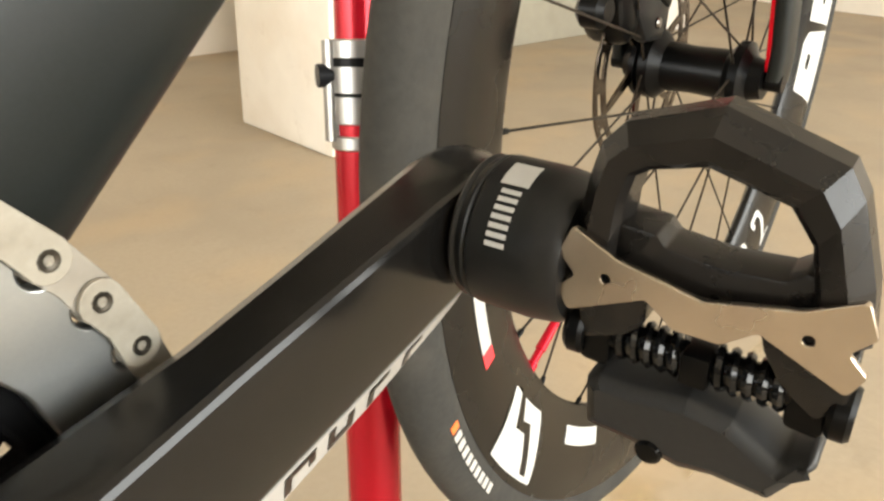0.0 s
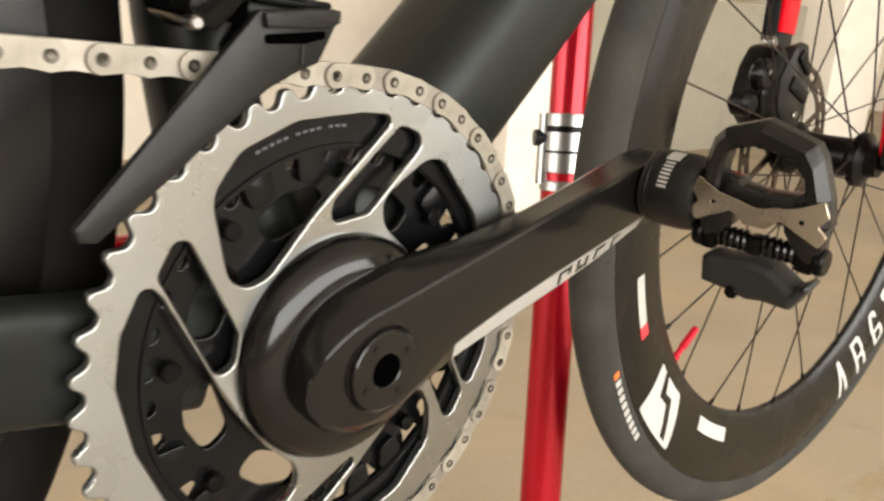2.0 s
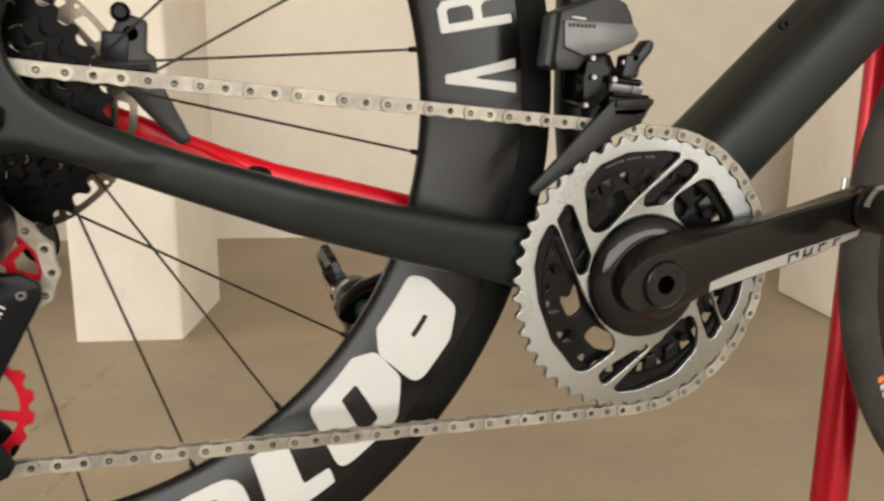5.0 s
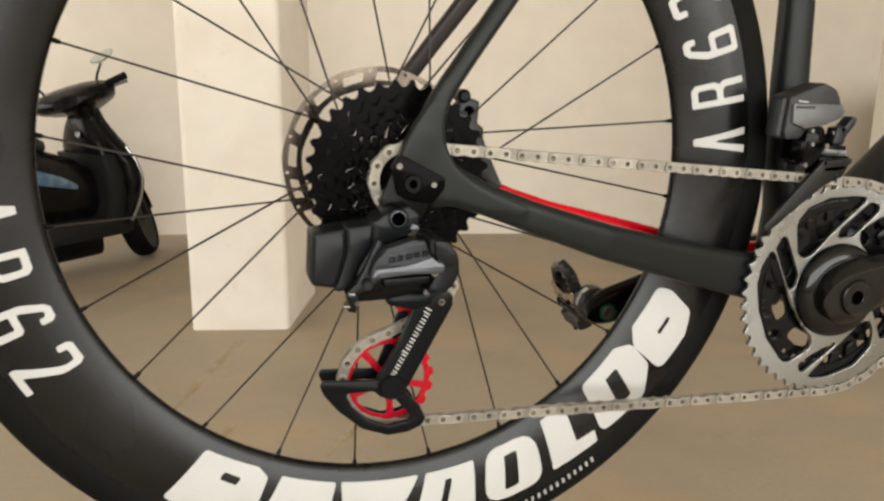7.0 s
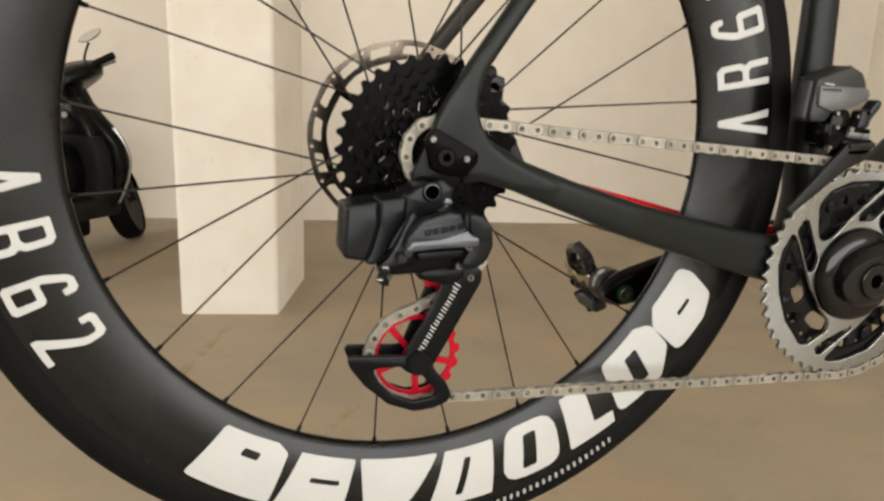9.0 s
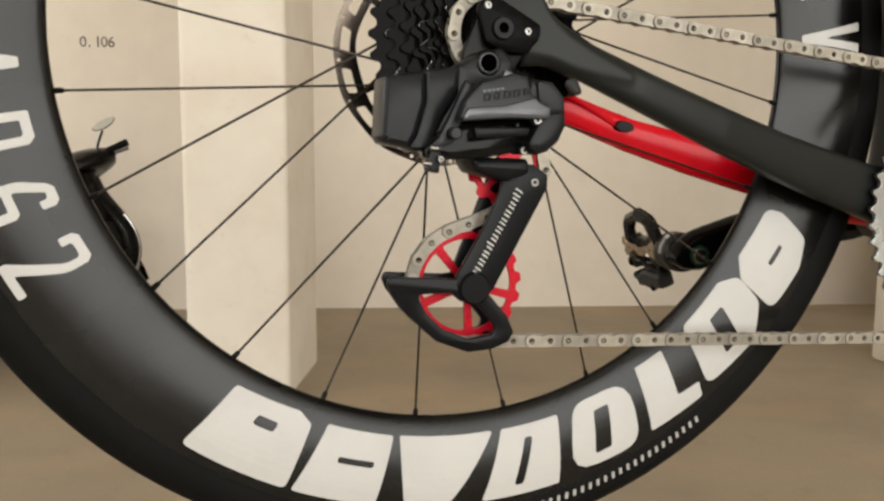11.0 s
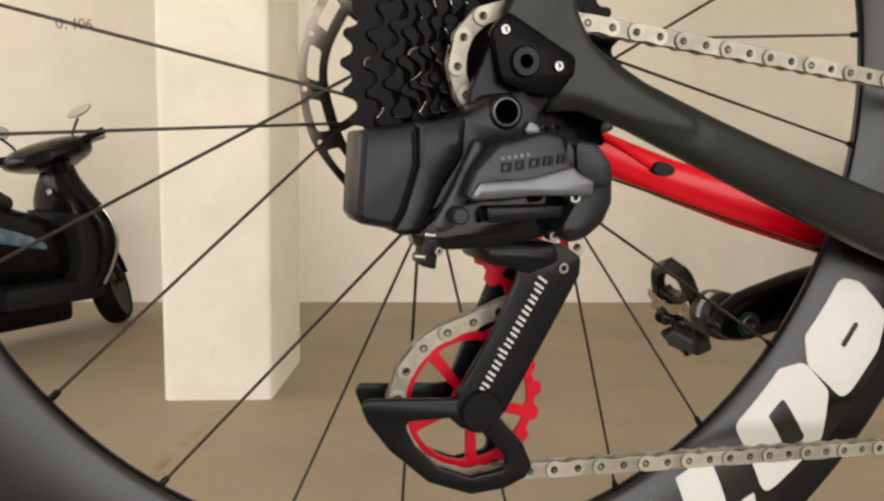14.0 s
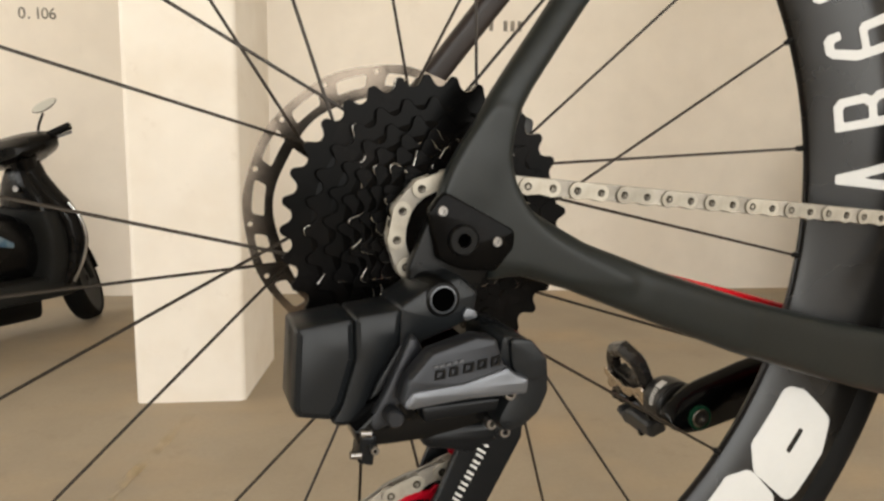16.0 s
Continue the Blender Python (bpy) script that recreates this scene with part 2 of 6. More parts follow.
def uneven(mat, low, high):
    """Lets alike pieces differ a little in tone."""
    nt = mat.node_tree
    b = nt.nodes["Principled BSDF"]
    before = b.inputs["Base Color"].links[0].from_socket
    info = nt.nodes.new("ShaderNodeObjectInfo")
    rg = nt.nodes.new("ShaderNodeMapRange")
    rg.inputs[3].default_value, rg.inputs[4].default_value = low, high
    mx = nt.nodes.new("ShaderNodeVectorMath")
    mx.operation = "SCALE"
    nt.links.new(info.outputs["Random"], rg.inputs[0])
    nt.links.new(rg.outputs[0], mx.inputs["Scale"])
    nt.links.new(before, mx.inputs[0])
    nt.links.new(mx.outputs[0], b.inputs["Base Color"])


uneven(M_CHAIN, 0.72, 1.04)
uneven(M_LINK, 0.65, 1.05)
uneven(M_SPOKE, 0.7, 1.3)
M_FLOOR = floor_material()
specks(M_FLOOR, 7.0, 0.58, 0.76, 0.35, (0.20, 0.165, 0.12))


def worn_paint_material():
    """Old ochre floor paint, worn through to the concrete in patches."""
    mat = material("worn_ochre_paint", (0.58, 0.44, 0.24), 0.7, grain=0.15, grain_scale=40, stain=0.4, stain_scale=6)
    nt = mat.node_tree
    tc, ns, rg = nt.nodes.new("ShaderNodeTexCoord"), nt.nodes.new("ShaderNodeTexNoise"), nt.nodes.new("ShaderNodeMapRange")
    ns.inputs["Scale"].default_value, ns.inputs["Detail"].default_value = 9, 5
    rg.inputs[1].default_value, rg.inputs[2].default_value, rg.inputs[4].default_value = 0.44, 0.72, 0.38
    nt.links.new(tc.outputs["Object"], ns.inputs["Vector"])
    nt.links.new(ns.outputs["Fac"], rg.inputs[0])
    nt.links.new(rg.outputs[0], nt.nodes["Principled BSDF"].inputs["Alpha"])
    return mat


M_PAINT = worn_paint_material()


# ---- mesh helpers ----
def finish(bm, name, mat, smooth=True, angle=35):
    """A bmesh as a mesh datablock, smooth but with its sharp edges kept."""
    bmesh.ops.recalc_face_normals(bm, faces=bm.faces)
    if smooth:
        for f in bm.faces:
            f.smooth = True
        for e in bm.edges:
            e.smooth = len(e.link_faces) == 2 and e.calc_face_angle(0) < radians(angle)
    me = bpy.data.meshes.new(name)
    bm.to_mesh(me)
    bm.free()
    me.materials.append(mat)
    return me


def part(name, bm, mat, parent, label="", smooth=True, angle=35):
    ob = new(name, finish(bm, name, mat, smooth, angle))
    ob.parent = parent
    if label:
        ob["label"] = label
    return ob


def empty(name, m=None, parent=None):
    ob = new(name)
    ob.empty_display_size = 0.05
    ob.parent = parent
    if m is not None:
        ob.matrix_basis = m
    return ob


def join(*bms):
    """Several bmeshes as one."""
    out = bmesh.new()
    for bm in bms:
        me = bpy.data.meshes.new("tmp")
        bm.to_mesh(me)
        bm.free()
        out.from_mesh(me)
        bpy.data.meshes.remove(me)
    return out


def moved(bm, m):
    bmesh.ops.transform(bm, matrix=m, verts=bm.verts)
    return bm


def loft(rings, caps=True, closed=False):
    """A skin over rings of equal vertex count."""
    bm = bmesh.new()
    rows = [[bm.verts.new(p) for p in ring] for ring in rings]
    n = len(rows[0])
    pairs = list(zip(rows, rows[1:])) + ([(rows[-1], rows[0])] if closed else [])
    for a, b in pairs:
        for i in range(n):
            bm.faces.new((a[i], a[(i + 1) % n], b[(i + 1) % n], b[i]))
    if caps and not closed:
        bm.faces.new(rows[0][::-1])
        bm.faces.new(rows[-1])
    return bm


def oval(centre, u, v, n=24, power=2.0):
    """A ring round centre with half-axes u and v; a power over 2 makes it boxier."""
    c, u, v = Vector(centre), Vector(u), Vector(v)
    out = []
    for k in range(n):
        a = 2 * math.pi * k / n
        ca, sa = math.cos(a), math.sin(a)
        out.append(c + u * math.copysign(abs(ca) ** (2 / power), ca) + v * math.copysign(abs(sa) ** (2 / power), sa))
    return out


def tube(points, radius, n=10, power=2.0, flat=1.0):
    """A round tube along points; radius a number or a list; flat scales it across the side direction."""
    pts = [Vector(p) for p in points]
    rad = radius if isinstance(radius, (list, tuple)) else [radius] * len(pts)
    rings, side = [], None
    for i, p in enumerate(pts):
        d = (pts[min(i + 1, len(pts) - 1)] - pts[max(i - 1, 0)]).normalized()
        if side is None:
            ref = Vector((0, 1, 0)) if abs(d.y) < 0.9 else Vector((1, 0, 0))
            side = d.cross(ref).normalized()
        else:
            side = (side - d * side.dot(d)).normalized()
        up = d.cross(side)
        rings.append(oval(p, side * rad[i], up * rad[i] * flat, n, power))
    return loft(rings)


def smoothed(points, steps=6):
    """Points on a smooth curve through the given ones."""
    pts = [Vector(p) for p in points]
    out = []
    for i in range(len(pts) - 1):
        a, b, c, d = pts[max(i - 1, 0)], pts[i], pts[i + 1], pts[min(i + 2, len(pts) - 1)]
        for k in range(steps):
            t = k / steps
            out.append(0.5 * (2 * b + (c - a) * t + (2 * a - 5 * b + 4 * c - d) * t * t + (3 * b - a - 3 * c + d) * t ** 3))
    return out + [pts[-1]]


def lathe(profile, segs=64, a0=0.0, a1=360.0):
    """A solid of revolution about the y axis; profile is a list of (radius, y)."""
    full = abs(a1 - a0) >= 359.9
    count = segs if full else segs + 1
    rings = []
    for k in range(count):
        a = radians(a0 + (a1 - a0) * k / segs)
        rings.append([Vector((r * math.cos(a), y, r * math.sin(a))) for r, y in profile])
    return loft(rings, caps=not full, closed=full)


def block(x0, x1, y0, y1, z0, z1, bevel=0.0, segments=2):
    bm = bmesh.new()
    bmesh.ops.create_cube(bm, size=1)
    moved(bm, Matrix.Translation(((x0 + x1) / 2, (y0 + y1) / 2, (z0 + z1) / 2)) @ Matrix.Diagonal((x1 - x0, y1 - y0, z1 - z0, 1)))
    if bevel:
        bmesh.ops.bevel(bm, geom=bm.edges[:], offset=bevel, segments=segments, affect="EDGES", profile=0.5)
    return bm


def rounded(points, radius, steps=4):
    """A polygon with its corners rounded; radius a number or one for each corner."""
    n = len(points)
    pts = [Vector((p[0], p[1])) for p in points]
    out = []
    for i, p in enumerate(pts):
        a, b = pts[i - 1] - p, pts[(i + 1) % n] - p
        r = radius[i] if isinstance(radius, (list, tuple)) else radius
        ang = a.angle(b, math.pi)
        if r <= 0 or ang > radians(165) or ang < radians(4):
            out.append((p.x, p.y))
            continue
        d = min(r / math.tan(ang / 2), a.length * 0.48, b.length * 0.48)
        p0, p1 = p + a.normalized() * d, p + b.normalized() * d
        for k in range(steps + 1):
            t = k / steps
            q = p0 * (1 - t) ** 2 + p * 2 * t * (1 - t) + p1 * t * t
            out.append((q.x, q.y))
    return out


def flat(outlines, y0, y1, bevel=0.0):
    """A plate between y0 and y1 whose outline lies in the x-z plane; further outlines are holes."""
    cu = bpy.data.curves.new("tmp", "CURVE")
    cu.dimensions, cu.fill_mode = "2D", "BOTH"
    cu.extrude, cu.bevel_depth, cu.bevel_resolution = max(abs(y1 - y0) / 2 - bevel, 0.00005), bevel, 1
    cu.offset = -bevel
    for pts in outlines:
        sp = cu.splines.new("POLY")
        sp.points.add(len(pts) - 1)
        for q, p in zip(sp.points, pts):
            q.co = (p[0], p[1], 0, 1)
        sp.use_cyclic_u = True
    return from_curve(cu, Matrix.Translation((0, (y0 + y1) / 2, 0)) @ Matrix(((1, 0, 0, 0), (0, 0, -1, 0), (0, 1, 0, 0), (0, 0, 0, 1))))


def from_curve(cu, m):
    ob = bpy.data.objects.new("tmp", cu)
    scene.collection.objects.link(ob)
    dg = bpy.context.evaluated_depsgraph_get()
    me = bpy.data.meshes.new_from_object(ob.evaluated_get(dg))
    bm = bmesh.new()
    bm.from_mesh(me)
    bpy.data.objects.remove(ob)
    bpy.data.curves.remove(cu)
    bpy.data.meshes.remove(me)
    bmesh.ops.remove_doubles(bm, verts=bm.verts, dist=1e-6)
    return moved(bm, m)


def lettering(text, size, depth=0.0, align="CENTER", weight=0.0):
    """Flat letters in the x-z plane that face -y."""
    cu = bpy.data.curves.new("tmp", "FONT")
    cu.body, cu.size, cu.align_x, cu.extrude, cu.resolution_u = text, size, align, depth, 3
    cu.offset = weight
    return from_curve(cu, Matrix(((1, 0, 0, 0), (0, 0, -1, 0), (0, 1, 0, 0), (0, 0, 0, 1))))


def disc(x, z, r, y0, y1, n=24, bevel=0.0):
    """A short cylinder along y."""
    b = min(bevel, r * 0.4)
    s = 1 if y1 > y0 else -1
    prof = [(0.0001, y0), (r - b, y0), (r, y0 + s * b), (r, y1 - s * b), (r - b, y1), (0.0001, y1)] if b else [(0.0001, y0), (r, y0), (r, y1), (0.0001, y1)]
    return moved(lathe(prof, n), Matrix.Translation((x, 0, z)))


def socket_bolt(x, z, r, y, depth=0.003, n=20):
    """A round bolt head with a hexagonal recess, its face at y, towards -y."""
    bm = lathe([(0.0001, y + depth * 0.7), (r * 0.5, y + depth * 0.7), (r * 0.5, y), (r * 0.86, y), (r, y + r * 0.14), (r, y + depth), (0.0001, y + depth)], n)
    return moved(bm, Matrix.Translation((x, 0, z)))


def arc(cx, cz, r, a0, a1, n):
    return [(cx + r * math.cos(radians(a0 + (a1 - a0) * k / n)), cz + r * math.sin(radians(a0 + (a1 - a0) * k / n))) for k in range(n + 1)]


def ring_teeth(teeth, pitch_r, depth):
    """The outline of a chainring: round-tipped teeth over half-round valleys."""
    out = []
    for k in range(teeth):
        for f, r in ((-0.5, -0.5), (-0.40, -0.46), (-0.31, -0.32), (-0.22, 0.02), (-0.15, 0.34), (-0.07, 0.5), (0.07, 0.5), (0.15, 0.34), (0.22, 0.02), (0.31, -0.32), (0.40, -0.46)):
            t = 2 * math.pi * (k + f) / teeth
            out.append(((pitch_r + depth * r) * math.cos(t), (pitch_r + depth * r) * math.sin(t)))
    return out


def gear(teeth, pitch_r, depth, sharp=0.55):
    """The outline of a sprocket: pointed teeth over round valleys."""
    out = []
    for k in range(teeth):
        a = 360 * k / teeth
        w = 360 / teeth
        for f, r in ((-0.5, -0.62), (-0.34, -0.52), (-0.24, 0.1), (-0.15, 0.44), (0.15, 0.44), (0.24, 0.1), (0.34, -0.52)):
            t = radians(a + f * w)
            out.append(((pitch_r + depth * r) * math.cos(t), (pitch_r + depth * r) * math.sin(t)))
    return out


# ---- the room ----
def setting(name, bm, mat, m=None, kind="structure"):
    ob = new(name, finish(bm, name, mat))
    if m is not None:
        ob.matrix_world = m
    return tagged(ob, kind=kind)


setting("floor", block(-9, 12, -6, 10, -0.2, 0.0), M_FLOOR, ROOM)
setting("wall_north", block(-5.6, 8.2, 4.1, 4.35, 0.0, 3.0), M_WALL, ROOM)
# ceiling out of view, added to close the room and bounce light
setting("unseen_ceiling", block(-6, 8.4, -4.6, 4.4, 3.0, 3.2), M_CEIL, ROOM)
setting("wall_east", block(8.0, 8.25, -4.3, 4.1, 0.0, 3.0), M_WALL, ROOM)
# two walls out of view, added with openings that shape light and reflections
setting("unseen_wall_south", join(block(-5.6, 8.25, -4.5, -4.3, 0.0, 0.65), block(-5.6, 8.25, -4.5, -4.3, 2.85, 3.0), block(-5.6, -1.8, -4.5, -4.3, 0.65, 2.85), block(6.6, 8.25, -4.5, -4.3, 0.65, 2.85)), M_WALL, ROOM)
setting("unseen_wall_west", join(block(-5.8, -5.6, -4.5, 4.35, 0.0, 0.80), block(-5.8, -5.6, -4.5, 4.35, 2.80, 3.0), block(-5.8, -5.6, -4.5, -0.9, 0.80, 2.80), block(-5.8, -5.6, 3.7, 4.35, 0.80, 2.80)), M_WALL, ROOM)
shaft = [(-0.755, 2.33), (-0.388, 2.33), (-0.331, 2.853), (-0.74, 2.88)]
setting("column_1", moved(flat([rounded([(x, -y) for x, y in shaft], 0.022, 4)], 0.0, 3.0), pose(0, 0, 0, 90, 0, 0)), M_COL, ROOM)
setting("column_2", block(2.105, 2.47, 2.16, 2.77, 0.0, 3.0, 0.014), M_COL, ROOM)
setting("wall_low", block(2.75, 5.45, 3.22, 3.40, 0.0, 0.93, 0.006), M_CEMENT, ROOM)
setting("column_3", block(5.40, 5.95, 2.95, 3.50, 0.0, 3.0, 0.014), M_COL, ROOM)

# worn paint on the floor
for x0, y0, x1, y1, wide in ((1.30, 0.16, 2.60, -0.06, 0.10), (-0.30, 1.70, -0.08, 2.26, 0.030), (-0.22, 1.34, -0.10, 1.60, 0.022), (0.10, 1.30, 0.26, 1.52, 0.020)):
    d = Vector((x1 - x0, y1 - y0, 0))
    setting("floor_marking", block(0, d.length, -wide / 2, wide / 2, 0.0, 0.003), M_PAINT, pose(x0, y0, 0.001, 0, 0, math.degrees(math.atan2(d.y, d.x))))


# ---- the bicycle, in its own axes: x ahead, y to its left, z up, origin at the rear axle ----
AXLE_HEIGHT, NOSE_DOWN = 0.92, 5.9
bicycle = empty("bicycle", pose(0, 0, AXLE_HEIGHT, 0, NOSE_DOWN, 0))
tagged(bicycle, "matt black carbon road bicycle clamped in a red repair stand", "bicycle")
BB = (0.4030, -0.0697)
FRONT, STEER = (0.990, 0.003, -0.010), 4.0


def rim_half(r):
    """Half the rim's width at a radius: a deep bulging section."""
    t = max(0.0, min(1.0, (r - 0.2515) / 0.064))
    return 0.0030 + 0.0112 * math.sin(min(1.0, t * 1.25) * math.pi / 2) ** 0.8 - 0.0010 * max(0, t - 0.75) * 4


def rim_mesh():
    steps = 16
    rs = [0.2515 + 0.064 * k / steps for k in range(steps + 1)]
    prof = [(0.2500, 0.0), (0.2504, -0.0018)] + [(r, -rim_half(r)) for r in rs] + [(0.3172, -0.0105), (0.3120, -0.0100)]
    prof += [(0.3120, 0.0100), (0.3172, 0.0105)] + [(r, rim_half(r)) for r in rs[::-1]] + [(0.2504, 0.0018)]
    return lathe(prof, 144)


def tyre_mesh():
    prof = []
    for k in range(24):
        a = radians(-200 + 400 * k / 23)
        r = 0.3240 + 0.0180 * math.cos(a)
        prof.append((r, 0.0146 * math.sin(a)))
    return lathe(prof, 160)


def rim_decal(bm, angle, radius, lift=0.0005, side=-1):
    """Bends a flat pattern (x along the rim, z towards the hub) onto the rim's side."""
    for axis, lo, hi, step in (((1, 0, 0), -0.3, 0.3, 0.006), ((0, 0, 1), -0.04, 0.04, 0.005)):
        v = lo
        while v < hi:
            bmesh.ops.bisect_plane(bm, geom=bm.verts[:] + bm.edges[:] + bm.faces[:], plane_co=Vector(axis) * v, plane_no=axis, dist=1e-6)
            v += step
    for vt in bm.verts:
        r = radius - vt.co.z
        a = radians(angle) + vt.co.x / radius
        vt.co = (r * math.cos(a), side * (rim_half(r) + lift), r * math.sin(a))
    return bm


def disc_face(bm):
    """Keeps only the faces of a thin plate that look towards -y."""
    bm.normal_update()
    bmesh.ops.delete(bm, geom=[f for f in bm.faces if f.normal.y > -0.5], context="FACES")
    return bm


GLYPHS = (
    [[(0, 0), (0.29, 0), (0.50, 0.70), (0.71, 0), (1, 0), (0.65, 1), (0.35, 1)]],
    [[(0, 0), (0.26, 0), (0.26, 0.42), (0.62, 0.42), (0.74, 0.36), (0.74, 0), (1, 0), (1, 0.40), (0.88, 0.48), (1, 0.58), (1, 0.92), (0.80, 1), (0, 1)], [(0.26, 0.54), (0.62, 0.54), (0.74, 0.60), (0.74, 0.855), (0.66, 0.885), (0.26, 0.885)]],
    [[(0.12, 0), (0.88, 0), (1, 0.05), (1, 0.47), (0.88, 0.53), (0.27, 0.53), (0.31, 0.62), (0.53, 0.885), (0.66, 0.885), (0.74, 0.86), (0.74, 0.78), (1, 0.78), (1, 0.94), (0.85, 1), (0.45, 1), (0.28, 0.93), (0.03, 0.66), (0, 0.58), (0, 0.05)], [(0.26, 0.115), (0.74, 0.115), (0.74, 0.42), (0.26, 0.42)]],
    [[(0, 0), (1, 0), (1, 0.115), (0.38, 0.115), (0.95, 0.62), (1, 0.72), (1, 0.93), (0.86, 1), (0.14, 1), (0, 0.93), (0, 0.76), (0.26, 0.76), (0.26, 0.87), (0.35, 0.885), (0.66, 0.885), (0.74, 0.86), (0.74, 0.74), (0.68, 0.66), (0, 0.10)]])


def letter_group(angle, gap, wheel):
    """The four characters of the rim's model code, tops towards the hub."""
    for k, rows in enumerate(GLYPHS):
        bm = disc_face(flat([rounded([((x - 0.5) * 0.0205, (z - 0.5) * 0.0465) for x, z in q], 0.0012, 2) for q in rows], -0.00005, 0.00005))
        part("rim_letter", rim_decal(bm, angle + gap * k, 0.288), M_WHITE, wheel, "white printed letter", smooth=False)


def spokes(wheel, left, right, count, first):
    """Straight-pull spokes from the hub's flanges to the rim, with a nipple each; a flange is its y, radius and lead in degrees."""
    for k in range(count):
        a = radians(first + 360 / count * k)
        side, flange, lead = left if k % 2 else right
        b = a + radians(-lead if (k // 2) % 2 else lead)
        hub = Vector((flange * math.cos(b), side, flange * math.sin(b)))
        end = Vector((0.2525 * math.cos(a), 0.0008 if k % 2 else -0.0008, 0.2525 * math.sin(a)))
        d = (end - hub).normalized()
        part("spoke", tube([hub, end], 0.00082, 6), M_SPOKE, wheel)
        part("nipple", tube([end - d * 0.0075, end - d * 0.0065, end - d * 0.001, end + d * 0.002], [0.0012, 0.0017, 0.0019, 0.0019], 8), M_BLACK, wheel)


def rotor(wheel, y):
    """A brake rotor: a wavy, drilled steel ring on a dark spider."""
    outer = [((0.0782 + 0.0004 * math.cos(12 * radians(a))) * math.cos(radians(a)), (0.0782 + 0.0004 * math.cos(12 * radians(a))) * math.sin(radians(a))) for a in range(0, 360, 3)]
    inner = [((0.0622 + 0.0008 * math.cos(8 * radians(a))) * math.cos(radians(a)), (0.0622 + 0.0008 * math.cos(8 * radians(a))) * math.sin(radians(a))) for a in range(0, 360, 4)]
    holes = []
    for k in range(16):
        a = 22.5 * k
        holes.append(rounded(arc(0, 0, 0.0738, a - 7.9, a + 6.2, 5) + arc(0, 0, 0.0672, a + 7.8, a - 6.1, 5), 0.0022, 2))
        holes.append(arc(0.0749 * math.cos(radians(a + 10.6)), 0.0749 * math.sin(radians(a + 10.6)), 0.0015, 0, 315, 7))
    part("brake_rotor", flat([outer, inner] + holes, y - 0.0009, y + 0.0009), M_ROTOR, wheel, "drilled steel brake rotor ring", smooth=False)
    arms = [rounded([(0.020 * math.cos(radians(a - 14)), 0.020 * math.sin(radians(a - 14))), (0.0625 * math.cos(radians(a + 9)), 0.0625 * math.sin(radians(a + 9))),
                     (0.0625 * math.cos(radians(a + 13)), 0.0625 * math.sin(radians(a + 13))), (0.020 * math.cos(radians(a + 14)), 0.020 * math.sin(radians(a + 14)))], 0.002) for a in range(20, 380, 60)]
    hub = part("rotor_carrier", lathe([(0.014, y - 0.002), (0.024, y - 0.002), (0.024, y + 0.002), (0.014, y + 0.002)], 32), M_BLACK, wheel)
    for q in arms:
        part("rotor_arm", flat([q], y - 0.0008, y + 0.0012), M_ROTOR, wheel)


def valve(wheel, angle):
    a = radians(angle)
    d = Vector((math.cos(a), 0, math.sin(a)))
    part("valve_stem", tube([d * 0.253, d * 0.247, d * 0.2465, d * 0.238, d * 0.2375, d * 0.217], [0.0034, 0.0034, 0.0026, 0.0026, 0.0034, 0.0030], 12), M_REDANO, wheel, "red anodised valve stem")


rear_wheel = empty("rear_wheel", parent=bicycle)
part("rim", rim_mesh(), M_RIM, rear_wheel, "deep satin carbon rim")
part("tyre", tyre_mesh(), M_TYRE, rear_wheel, "black rubber tyre")
spokes(rear_wheel, (0.030, 0.0215, 100), (-0.028, 0.029, 60), 24, -1.0)
part("hub", lathe([(0.006, -0.062), (0.010, -0.062), (0.011, -0.030), (0.024, -0.022), (0.024, -0.018), (0.013, -0.012), (0.013, 0.022), (0.023, 0.029), (0.023, 0.033), (0.012, 0.040), (0.012, 0.062), (0.006, 0.062)], 40), M_BLACK, rear_wheel)
rotor(rear_wheel, 0.040)
letter_group(9.6, 8.1, rear_wheel)
letter_group(-169.6, 7.9, rear_wheel)
